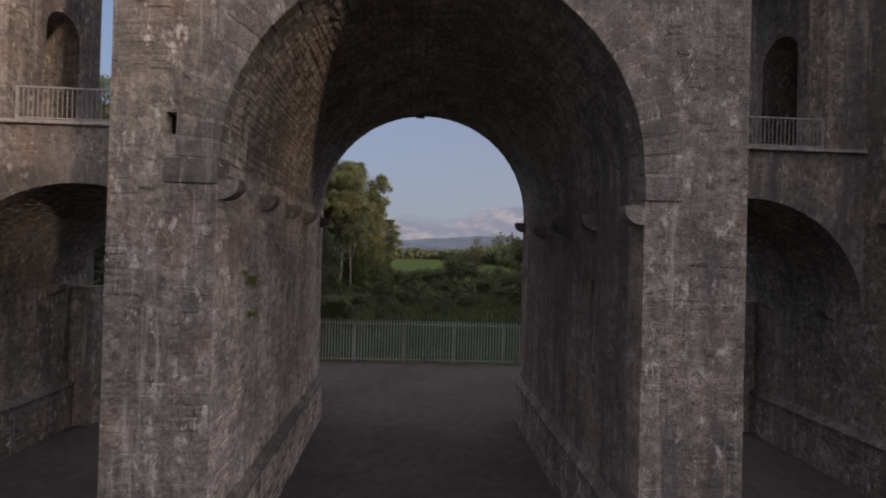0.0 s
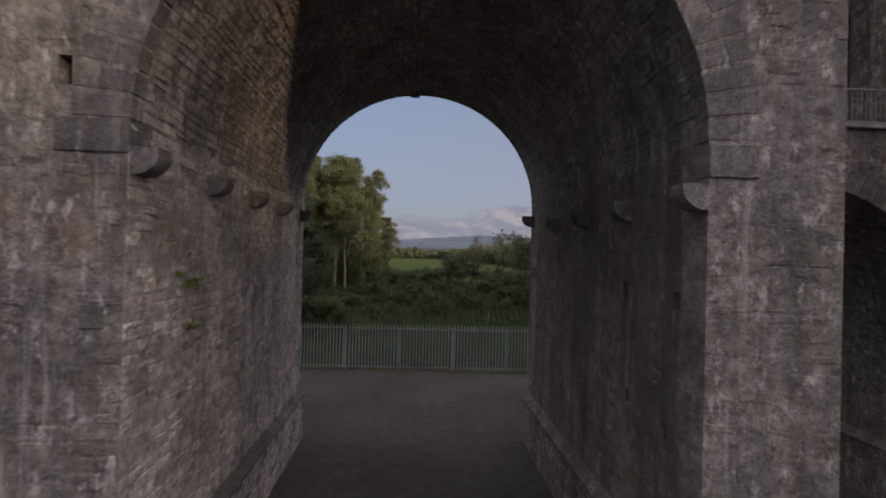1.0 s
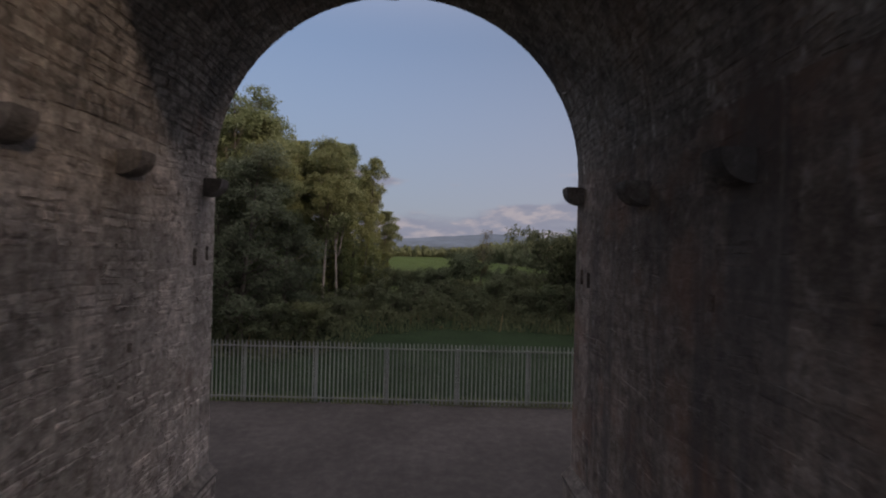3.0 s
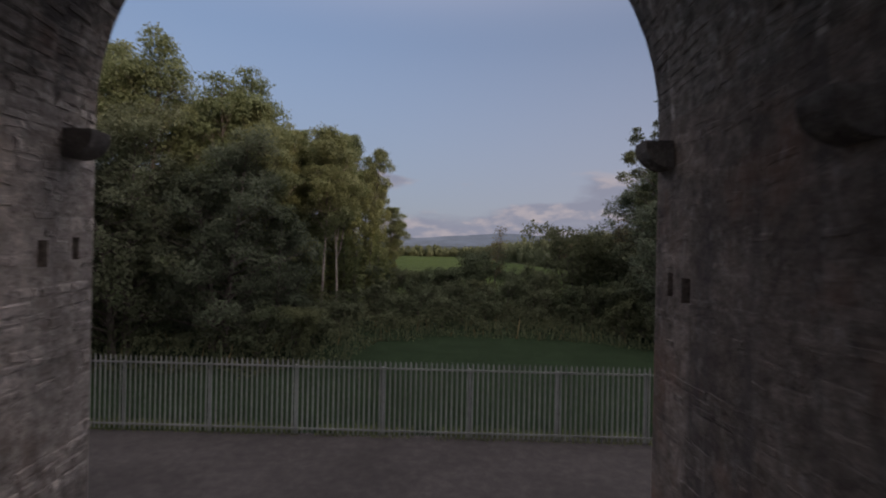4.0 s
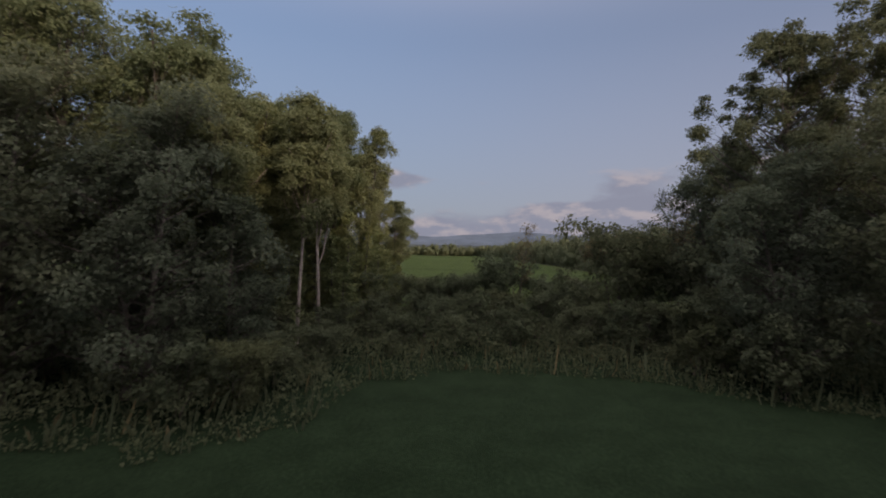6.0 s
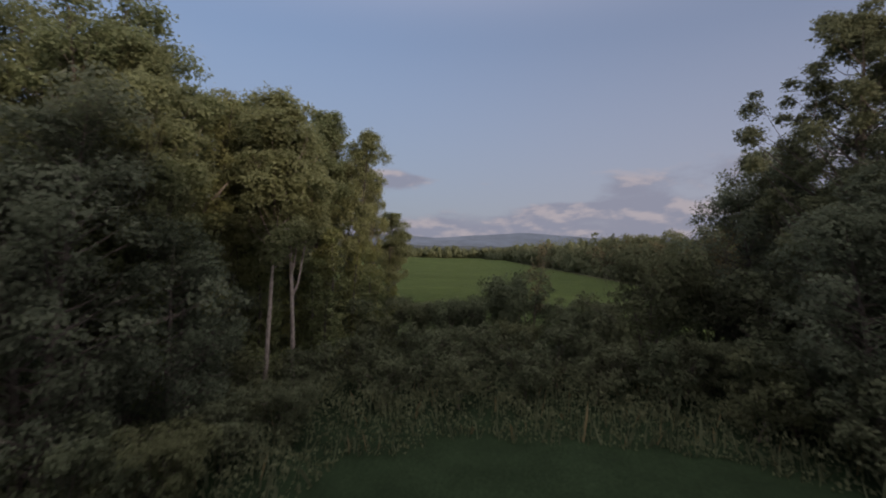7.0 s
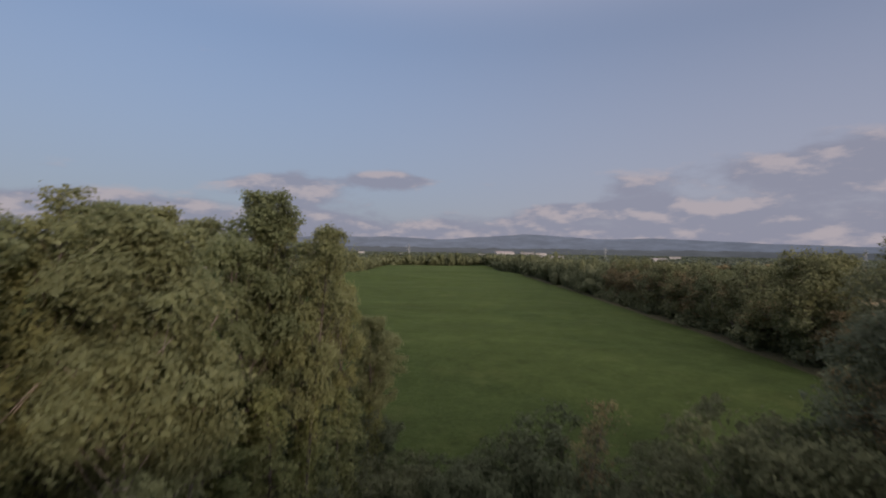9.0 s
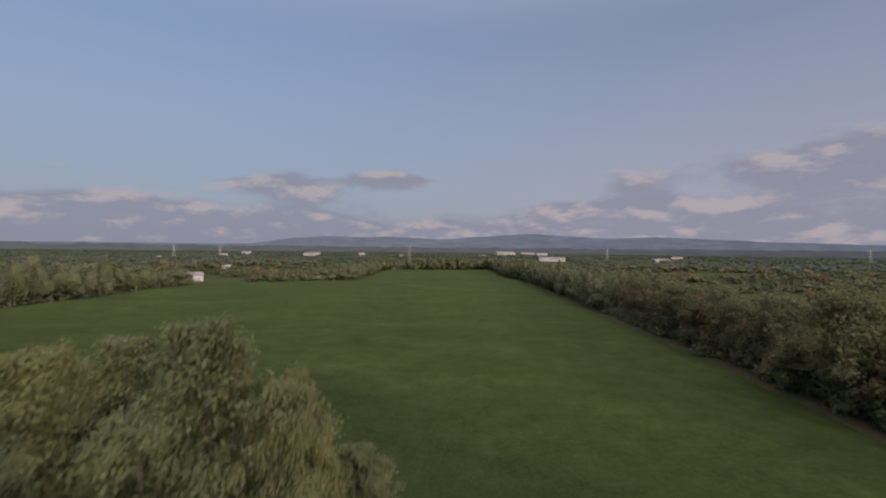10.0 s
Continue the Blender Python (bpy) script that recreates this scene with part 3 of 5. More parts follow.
def hollow_box(g, x0, x1, y0, y1, z0, z1, leave, skew=0.0):
    """A box without the sides named in leave ('+x' or '-x'), which a pocket wall closes."""
    v = [(x + (skew if y == y1 and x == x1 else 0.0), y, z) for z in (z0, z1) for y in (y0, y1) for x in (x0, x1)]
    f = {"-z": (0, 2, 3, 1), "+z": (4, 5, 7, 6), "-y": (0, 1, 5, 4), "+y": (2, 6, 7, 3), "-x": (0, 4, 6, 2), "+x": (1, 3, 7, 5)}
    g.add(v, [f[k] for k in f if k not in leave])


LEN = Y1 - Y0
HOLES_W = [(2.35, 2.55, 5.62, 5.88), (4.43, 4.65, 5.6, 5.87), (8.86, 9.0, 5.62, 5.93), (9.38, 9.5, 5.7, 5.98), (5.15, 5.38, 2.05, 2.45), (4.2, 4.33, 3.6, 3.74), (2.4, 2.55, 3.1, 3.25), (6.9, 7.02, 4.4, 4.55)]
HOLES_E = [(0.65, 0.83, 5.35, 5.6), (2.33, 2.55, 5.35, 5.65), (8.87, 9.07, 5.35, 5.65), (9.28, 9.42, 5.4, 5.7), (2.2, 2.36, 3.55, 3.8), (0.9, 1.05, 3.4, 3.65), (4.9, 5.02, 5.4, 5.6)]


def in_holes(holes):
    return lambda u, v, w, h: any(a - w / 2 < u < b + w / 2 and c - h / 2 < v < d + h / 2 for a, b, c, d in holes)


# main piers
g, gi = Geo(), Geo()
hollow_box(g, PW, XW, Y0, Y1, 0, TOP, "+x -y", SKEW)
HOLE_F = [(0.9, 1.07, 8.0, 8.36)]
pocket_wall(g, plane((PW, Y0, 0), (1, 0, 0), (0, 0, 1)), XW - PW, TOP, HOLE_F)
west_in = plane((XW, Y0, 0), (SKEW / LEN, 1, 0), (0, 0, 1))
pocket_wall(gi, west_in, LEN, TOP, HOLES_W)
pier_west = structure("pier_west", g, MORTAR, "tall weathered rubble stone pier with pale lime stains")
part("inner_face", gi.mesh("inner_face", LIT_LIMED_JOINT), pier_west, "lime-washed face of the passage, paled for the light on it")
masonry(pier_west, west_in, LEN, ZS, course=(0.07, 0.22), length=(0.1, 0.42), proud=(-0.008, 0.026), mat=LIT_LIMED, gap=0.01, missing=0.05, near=lambda u, v: 3.0 < v < 7.6 and u < 9.6, skip=in_holes(HOLES_W))
west_front = plane((PW, Y0, 0), (1, 0, 0), (0, 0, 1))
masonry(pier_west, west_front, XW - PW, 13.0, course=(0.1, 0.28), length=(0.14, 0.5), proud=(-0.014, 0.018), gap=0.009, near=lambda u, v: 2.0 < v < 10, limit=200,
        skip=lambda u, v, w, h: ((PW + u - CX) ** 2 + (v - ZS) ** 2 < (R + 0.72) ** 2 and v > ZS) or in_holes(HOLE_F)(u, v, w, h))
g, gi = Geo(), Geo()
hollow_box(g, XE, PE, Y0, Y1, 0, TOP, "-x")
east_in = plane((XE, Y1, 0), (0, -1, 0), (0, 0, 1))
pocket_wall(gi, east_in, LEN, TOP, [(LEN - b, LEN - a, c, d) for a, b, c, d in HOLES_E])
pier_east = structure("pier_east", g, MORTAR, "tall rubble stone pier streaked with soot and lime")
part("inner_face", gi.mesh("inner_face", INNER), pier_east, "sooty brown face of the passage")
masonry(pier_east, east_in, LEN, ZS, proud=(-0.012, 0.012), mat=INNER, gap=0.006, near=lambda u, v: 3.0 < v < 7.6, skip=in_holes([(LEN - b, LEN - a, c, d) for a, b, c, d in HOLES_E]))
east_front = plane((XE, Y0, 0), (1, 0, 0), (0, 0, 1))
masonry(pier_east, east_front, PE - XE, 13.0, course=(0.1, 0.28), length=(0.14, 0.5), near=lambda u, v: 2.0 < v < 10, limit=200, proud=(-0.014, 0.013),
        skip=lambda u, v, w, h: (XE + u - CX) ** 2 + (v - ZS) ** 2 < (R + 0.72) ** 2 and v > ZS)


def plinth(parent, x0, x1, y0, y1, side, skew=0.0, mat=None):
    """A battered footing course with a sloping top, along one wall."""
    g = Geo()
    a, b = x0, x1
    g.add([(a, y0, 0), (b, y0, 0), (b, y0, 1.38), (a, y0, 1.56), (a + skew, y1, 0), (b + skew, y1, 0), (b + skew, y1, 1.38), (a + skew, y1, 1.56)],
          [(0, 1, 2, 3), (5, 4, 7, 6), (1, 5, 6, 2), (2, 6, 7, 3)])
    ob = part("plinth", g.mesh("plinth", MORTAR), parent, "battered stone footing")
    s_ = plane((b, y0, 0), (skew / (y1 - y0), 1, 0), (0, 0, 1)) if side > 0 else plane((b, y1, 0), (0, -1, 0), (0, 0, 1))
    masonry(ob, s_, y1 - y0, 1.38, proud=(0.0, 0.016), missing=0.0, mat=mat, gap=0.01)
    y = y0
    while y < y1 - 0.2:
        w = min(stone_rng.uniform(0.6, 1.1), y1 - y)
        g = Geo()
        e = 0.045 * side
        k0, k1 = skew * (y - y0) / (y1 - y0), skew * (y + w - y0) / (y1 - y0)
        g.add([(a + k0, y + 0.003, 1.56), (b + e + k0, y + 0.003, 1.37), (b + e + k0, y + 0.003, 1.42), (a + k0, y + 0.003, 1.61),
               (a + k1, y + w, 1.56), (b + e + k1, y + w, 1.36), (b + e + k1, y + w, 1.42), (a + k1, y + w, 1.61)],
              [(0, 1, 2, 3), (5, 4, 7, 6), (1, 5, 6, 2), (2, 6, 7, 3), (0, 4, 5, 1)])
        part("coping", g.mesh("coping", DARK_STONE), ob)
        y += w


plinth(pier_west, XW, XW + 0.15, Y0 + 0.06, Y1, 1, SKEW, LIT_LIMED)
plinth(pier_east, XE, XE - 0.15, Y0 + 0.06, Y1, -1)


def corbel_mesh(mat):
    """A rounded bracket stone that sticks out along +x."""
    g = Geo()
    n = 6
    pr = [(0, 0), *[(0.33 * math.sin(math.pi / 2 * k / n) + 0.02, 0.27 - 0.27 * math.cos(math.pi / 2 * k / n)) for k in range(n + 1)], (0.35, 0.34), (0, 0.34)]
    m = len(pr)
    v = [(x, y, z) for y in (-0.17, 0.17) for x, z in pr]
    g.add(v, [(k, k + m, (k + 1) % m + m, (k + 1) % m) for k in range(m)] + [tuple(range(m)), tuple(range(2 * m - 1, m - 1, -1))])
    return g.mesh("corbel", mat)


CORBEL, CORBEL_DARK = corbel_mesh(ASHLAR), corbel_mesh(DARK_STONE)
# the east corbels behind the front one are of darker stone
for yw, ye in ((8.3, 8.24), (10.52, 10.42), (12.68, 12.55), (14.8, 14.75), (17.45, 17.58)):
    part("corbel", CORBEL, pier_west, "rounded projecting stone bracket", pose(XW + SKEW * (yw - Y0) / LEN, yw, 6.95))
    part("corbel", CORBEL if ye < 9 else CORBEL_DARK, pier_east, "rounded projecting stone bracket", pose(XE, ye, 7.0 if ye > 17 else 6.72, 0, 0, 180))


def block(name, parent, x0, x1, y0, y1, z0, z1, mat, c=0.02, label=""):
    """A dressed block with bevelled edges."""
    bm = bmesh.new()
    bmesh.ops.create_cube(bm, size=1, matrix=Matrix.LocRotScale(((x0 + x1) / 2, (y0 + y1) / 2, (z0 + z1) / 2), None, (x1 - x0, y1 - y0, z1 - z0)))
    bmesh.ops.bevel(bm, geom=bm.edges[:], offset=c, segments=1, affect="EDGES")
    me = bpy.data.meshes.new(name)
    bm.to_mesh(me)
    bm.free()
    me.materials.append(mat)
    return part(name, me, parent, label)


block("impost", pier_west, XW - 0.86, XW + 0.012, Y0 - 0.03, Y0 + 0.5, 7.2, 7.62, DARK_STONE, 0.012, "dark stained impost block")
block("stained_stone", pier_west, -3.9, -3.6, Y0 - 0.02, Y0 + 0.1, 5.06, 5.36, DARK_STONE, 0.012, "soot-blackened stone")
block("impost", pier_east, XE - 0.012, XE + 0.66, Y0 - 0.04, Y0 + 0.5, 7.15, 7.58, ASHLAR, 0.012, "pale impost block with lime drips")

# vault, its ring and the wall above it
g = Geo()
arch_block(g, XW, XE, Y0, Y1, ZS, TOP, skew=SKEW)
vault = structure("vault", g, MORTAR, "round stone barrel vault between the piers")
west_haunch = barrel(CX, ZS, R, Y0, R, SKEW / LEN)
# the west haunch is paler than the east: its light is in the colour
masonry(vault, west_haunch, LEN, math.pi * R / 2, course=(0.09, 0.2), length=(0.16, 0.5), proud=(0.003, 0.024), mat=VAULTING_LIT, near=lambda u, v: u < 3.0, limit=300, missing=0.006,
        skip=lambda u, v, w, h: 0.25 < u < 1.2 and 2.0 < v < 5.4 and stone_rng.uniform() < 0.2)
masonry(vault, lambda a, b: west_haunch(a, b + math.pi * R / 2), LEN, math.pi * R / 2, course=(0.09, 0.2), length=(0.16, 0.5), proud=(0.003, 0.02), mat=CROWN, missing=0.006)
# west springers are stained, and darkened further for the shade on the ring
ring_stones(vault, CX, ZS, R, R, Y0, 0.7, 37, 0.008, sooty=5)
masonry(vault, plane((XW, Y0, ZS), (1, 0, 0), (0, 0, 1)), XE - XW, 5.4, course=(0.1, 0.28), length=(0.14, 0.5),
        skip=lambda u, v, w, h: (XW + u - CX) ** 2 + v * v < (R + 0.74) ** 2)
block("keystone", vault, -0.26, 0.06, Y1 - 0.35, Y1 - 0.02, ZS + R - 0.09, ZS + R + 0.2, ASHLAR, label="projecting key block")

# side bays: low cross arches with a railed walkway, jamb walls, far piers with doorways, high arches
for name, a, b, yc, side in (("cross_arch_west", BW, PW, CW, -1), ("cross_arch_east", PE, BE, CE, 1)):
    g = Geo()
    r = (b - a) / 2
    up, dk = (2.9, DECK) if side < 0 else (3.12, DECK + 0.13)
    arch_block(g, a, b, yc, Y1 - 0.4, 4.75, dk, up)
    ob = structure(name, g, MORTAR, "low stone arch carrying a railed walkway between piers")
    masonry(ob, barrel((a + b) / 2, 4.75, r, yc, up), Y1 - 0.4 - yc, math.pi * r, proud=(0.006, 0.035))
    ring_stones(ob, (a + b) / 2, 4.75, r, up, yc, 0.55, 29, 0.012, two=0.1)
    masonry(ob, plane((a, yc, 4.75), (1, 0, 0), (0, 0, 1)), b - a, dk - 4.75, near=lambda u, v: v > 2.6, limit=150,
            skip=lambda u, v, w, h, r=r: ((u - r) / (r + 0.52)) ** 2 + (v / 3.5) ** 2 < 1)
    block("deck_edge", ob, a + 0.02, b - 0.02, yc - 0.12, yc + 0.3, dk, dk + 0.09, CONCRETE, 0.015, "pale concrete edge of the walkway")
    j0, j1 = (a, -10.2) if side < 0 else (11.08, b)
    g = Geo()
    g.box(j0, j1, yc + 0.004, yc + 0.7, dk, 15.6)
    jamb = structure("jamb_west" if side < 0 else "jamb_east", g, MORTAR, "stone jamb wall beside the upper opening")
    masonry(jamb, plane((j0, yc + 0.004, dk + 0.09), (1, 0, 0), (0, 0, 1)), j1 - j0, 6.6, near=lambda u, v: True, limit=60)
    inner = plane((j1, yc, DECK + 0.09), (0, 1, 0), (0, 0, 1)) if side < 0 else plane((j0, yc + 0.7, DECK + 0.09), (0, -1, 0), (0, 0, 1))
    masonry(jamb, inner, 0.68, 6.6)


def railing(x0, x1, y, dk):
    ob = new("railing")
    bar = Geo()
    bar.tube([(0, 0, 0.09), (0, 0, 0.86)], [0.009, 0.009], 6)
    me = bar.mesh("bar", RAILING)
    n = int((x1 - x0) / 0.115)
    for i in range(n + 1):
        part("bar", me, ob, "", pose(x0 + (x1 - x0) * i / n, y, dk + 0.05))
    for z in (0.1, 0.86):
        r = Geo()
        r.box(x0, x1, y - 0.02, y + 0.02, dk + 0.05 + z, dk + 0.085 + z)
        part("rail", r.mesh("rail", RAILING), ob)
    for x in (x0 - 0.03, (x0 + x1) / 2, x1 + 0.03):
        r = Geo()
        r.box(x - 0.025, x + 0.025, y - 0.025, y + 0.025, dk + 0.07, dk + 0.95)
        part("post", r.mesh("post", RAILING), ob)
    return tagged(ob, "grey steel railing with upright bars on the walkway", "railing", "walkway railings")


railing(-9.95, PW - 0.06, CW + 0.06, DECK)
railing(PE + 0.06, 10.98, CE + 0.06, DECK + 0.13)

for name, a, b, side in (("pier_far_west", BW - 1.9, BW, 1), ("pier_far_east", BE, BE + 1.9, -1)):
    D0, D1, DZ = (15.35, 16.8, 12.87) if side > 0 else (15.05, 16.67, 13.05)
    g = Geo()
    g.box(a, b, Y0, D0, 0, TOP)
    g.box(a, b, D1, Y1, 0, TOP)
    g.box(a, b, D0, D1, 0, DECK)
    arch_block(g, D0, D1, a, b, DZ, TOP, n=14, turned=True)
    # back wall added in the east passage to keep sunlight from showing through
    if side < 0:
        g.box(b - 0.5, b - 0.01, D0, D1, DECK, DZ + 0.9)
    ob = structure(name, g, MORTAR, "tall weathered rubble stone pier with an arched passage")
    s_ = plane((b, Y0, 0), (0, 1, 0), (0, 0, 1)) if side > 0 else plane((a, Y1, 0), (0, -1, 0), (0, 0, 1))
    d0, d1 = (D0 - Y0, D1 - Y0) if side > 0 else (Y1 - D1, Y1 - D0)
    masonry(ob, s_, LEN, 16.5, course=(0.12, 0.3), length=(0.18, 0.6), near=lambda u, v: 9 < v < 13, limit=200,
            skip=lambda u, v, w, h: d0 - w / 2 < u < d1 + w / 2 and v > DECK - 0.1 and (v < DZ or (u - (d0 + d1) / 2) ** 2 + (v - DZ) ** 2 < 0.95 ** 2))
    w0 = plane((a, D1, DECK), (1, 0, 0), (0, 0, 1))
    masonry(ob, w0, 1.9, DZ - DECK)
    if side > 0:
        plinth(ob, BW, BW + 0.18, Y0 + 0.06, Y1, 1)
    else:
        plinth(ob, BE, BE - 0.18, Y0 + 0.06, Y1, -1)
    block("impost", ob, BW - 0.02 if side > 0 else BE - 0.16, BW + 0.16 if side > 0 else BE + 0.02, Y0, CW - 0.1, 7.2, 7.5, ASHLAR)
    block("pilaster", ob, BW if side > 0 else BE - 0.75, BW + 0.75 if side > 0 else BE, Y1 - 1.1, Y1 - 0.42, 0, 4.7, STONE)
    for y in (13.6, 15.9):
        part("corbel", CORBEL, ob, "rounded projecting stone bracket", pose(BW if side > 0 else BE, y, 4.5, 0, 0, 0 if side > 0 else 180))
for name, a, b in (("upper_arch_west", BW, PW), ("upper_arch_east", PE, BE)):
    g = Geo()
    arch_block(g, a, b, CE + 0.75, Y1, 15.6, TOP, 1.2)
    structure(name, g, MORTAR, "high round stone arch of the viaduct")
# the viaduct runs on to both sides
for k in range(6):
    for name, x0, s_ in (("viaduct_run_west", BW - 1.9, -1), ("viaduct_run_east", BE + 1.9, 1)):
        a, b = x0 + s_ * 8.2 * k, x0 + s_ * 8.2 * (k + 1)
        g = Geo()
        arch_block(g, min(a, b - s_ * 1.9), max(a, b - s_ * 1.9), Y0, Y1, 15.6, TOP, 1.2)
        g.box(min(b, b - s_ * 1.9), max(b, b - s_ * 1.9), Y0, Y1, 0, TOP)
        structure(name, g, MORTAR, "further rubble stone bay of the viaduct")


# ---- palisade fence ----
def fence():
    ob = new("fence")
    pale = Geo()
    w = 0.03
    pale.add([(-w, 0.0, 0.06), (0, -0.02, 0.06), (w, 0, 0.06), (-w, 0, 2.32), (0, -0.02, 2.42), (w, 0, 2.32)], [(0, 1, 4, 3), (1, 2, 5, 4)])
    pale_me = pale.mesh("pale", STEEL)
    post = Geo()
    post.box(-0.035, 0.035, 0.03, 0.12, 0, 2.2)
    post_me = post.mesh("post", STEEL)
    rail = Geo()
    rail.box(-1.37, 1.37, -0.052, -0.024, -0.022, 0.028)
    rail_me = rail.mesh("rail", STEEL)
    for i in range(-10, 11):
        x = -0.72 + 2.75 * i
        part("post", post_me, ob, "", pose(x, 0, 0))
        for z in (0.22, 2.17):
            part("rail", rail_me, ob, "", pose(x + 1.375, 0, z))
        for k in range(17):
            part("pale", pale_me, ob, "", pose(x + 2.75 * (k + 0.5) / 17, 0, 0))
    ob.matrix_basis = pose(0, 26.55, 0, 0, 0, -1.4)
    tagged(ob, "galvanised steel palisade fence with pointed pales", "fence")


fence()


# ---- trees ----
poplar = tree("poplar_tree", "tall poplar with light green crown", 1, 16.2, 3.0, 2.7, 46000, 0.092, LEAF_POPLAR, rise=1.5, limbs=93, trunk=0.2, stems=2, clump=0.64, taper=0.25, group="poplars of the grove")
place(poplar, [(-11.5, 43.4, 20, 0.7, 1.0), (-13.2, 43.0, 200, 1.05, 1.08), (-15.8, 44.8, 20, 1.05, 1.08), (-17.8, 42, 140, 1.1, 1.17), (-21.5, 42, 300, 1.15, 1.23), (-26, 43, 30, 1.2, 1.26),
               (-11.6, 48.5, 260, 0.95, 0.96), (-18, 50, 110, 1.1, 1.0)])
slender = tree("poplar_tree", "tall slender poplar with ivy up its trunk", 2, 15.6, 7.4, 2.1, 34000, 0.088, LEAF_POPLAR, BARK, rise=1.4, limbs=60, trunk=0.13, ivy=0.56, stems=2, clump=0.56, taper=0.3, group="poplars of the grove")
place(slender, [(-9.9, 42.2, 40, 0.85, 0.98), (-7.1, 54.5, 0, 1.0, 1.05), (-9.4, 50.8, 100, 0.95, 0.98), (-5.5, 54.6, 250, 0.72, 0.95), (-11.0, 54, 30, 1.0), (-5.2, 59.2, 60, 0.55, 0.9), (-4.2, 62.4, 170, 0.75, 0.66), (-8.6, 57.6, 210, 1.0, 0.98), (-12.8, 57.4, 300, 1.05, 0.98)])
birch = tree("birch_tree", "slim birch with a bare pale trunk", 9, 14.6, 6.4, 2.2, 30000, 0.088, LEAF_POPLAR, BIRCH, rise=1.3, limbs=46, trunk=0.115, lean=0.12, clump=0.56, taper=0.3, group="birches of the grove")
place(birch, [(-7.55, 46.9, 0, 1.0, 1.0), (-11.4, 46.5, 210, 1.1, 1.0)])
forked = tree("birch_tree", "slim birch whose pale trunk forks", 10, 14.4, 7.2, 1.9, 25000, 0.088, LEAF_POPLAR, BIRCH, rise=1.3, limbs=40, trunk=0.115, lean=0.12, clump=0.56, taper=0.3, group="birches of the grove",
              forks=[(5.2, 11.0, 1.25, 0.3), (6.4, 8.2, 0.4, 0.1)])
place(forked, [(-6.85, 47.9, 0)])
alder = tree("alder_tree", "dense dark alder with leaves to the ground", 3, 13.6, 0.6, 3.5, 29000, 0.112, LEAF_ALDER, rise=0.45, limbs=110, trunk=0.18, stems=2, clump=0.6, loose=0.6, group="alders beside the lawn")
place(alder, [(-11.2, 38.0, 0, 0.9), (-15.5, 36.8, 70, 1.0), (-20.5, 37, 150, 1.08), (-26, 37, 220, 1.12), (-9.6, 42.0, 280, 0.62),
              (17.5, 43, 10, 0.85), (22, 40.5, 100, 1.0), (20.5, 47.5, 250, 0.95), (25.5, 50.5, 130, 1.1), (19.8, 53.5, 330, 1.05), (23, 57, 80, 1.1),
              (-8.2, 63, 240, 0.55), (-5.6, 61.5, 40, 0.42, 0.5), (-9.3, 53.4, 190, 0.5, 0.56), (-10.8, 48.6, 60, 0.5, 0.5)])
ash = tree("ash_tree", "broad ash tree with open dark crown", 24, 19.5, 4.5, 4.8, 60000, 0.1, LEAF_ASH, rise=0.6, limbs=84, trunk=0.3, shape=0.8, clump=0.5, group="ash trees beside the lawn")
place(ash, [(20.4, 48.7, 40), (26.5, 47.5, 120, 1.1)])
bush = tree("bush", "dense dark green hedge bush", 5, 5.0, 0.2, 2.5, 9500, 0.112, LEAF_BUSH, rise=0.7, limbs=40, trunk=0.07, stems=3, clump=0.52, group="bushes behind the lawn", category="bush")
place(bush, [(-2.6, 58.5, 0, 0.75), (0.2, 57, 60, 0.78), (3.0, 58, 130, 0.8), (6.0, 57, 190, 0.95, 1.08), (9.4, 57, 250, 0.78), (12.6, 54.5, 310, 1.25, 1.5), (16.5, 51, 40, 1.25),
             (-5.2, 54.5, 90, 0.6), (11.0, 61, 0, 0.75), (4.5, 55, 0, 0.6), (0, 54, 70, 0.5), (15.5, 45, 120, 0.8), (13, 50, 20, 0.6),
             (-7.0, 37.5, 30, 0.5), (-5.5, 43, 10, 0.45), (18, 56, 100, 1.25), (22, 60, 10, 1.2), (-18, 56, 200, 1.8), (-23.5, 54, 80, 2.0), (-29, 52, 300, 2.0), (-15.5, 60.5, 20, 1.6), (-11.6, 62, 140, 1.4), (15, 58.5, 50, 0.85), (-7.2, 55, 60, 0.8), (-6.2, 60, 150, 0.75), (-5.0, 64, 20, 0.7)])
clad = tree("ivy_clad_stem", "slim dead stem wrapped in hanging green ivy", 12, 9.0, 0.3, 0.62, 6500, 0.085, LEAF_IVY, rise=0.1, limbs=40, trunk=0.1, clump=0.36, group="ivy-clad stems of the grove", category="tree")
place(clad, [(-8.3, 52, 0, 1.0, 0.9), (-7.0, 51.6, 90, 0.9, 0.8), (-6.2, 53.2, 200, 1.1, 1.0), (-5.3, 55.6, 300, 1.1, 0.95), (-4.9, 57.6, 40, 1.0, 0.85), (-9.2, 49.8, 140, 1.1, 0.85), (-4.7, 60.2, 250, 1.0, 0.7), (-6.0, 50.6, 20, 0.8, 0.6)])
shrub = tree("shrub", "leafy dark shrub standing in the weeds", 13, 2.4, 0.1, 1.1, 3600, 0.085, LEAF_BUSH, rise=1.0, limbs=26, trunk=0.03, stems=3, clump=0.34, group="shrubs at the lawn's edge", category="bush")
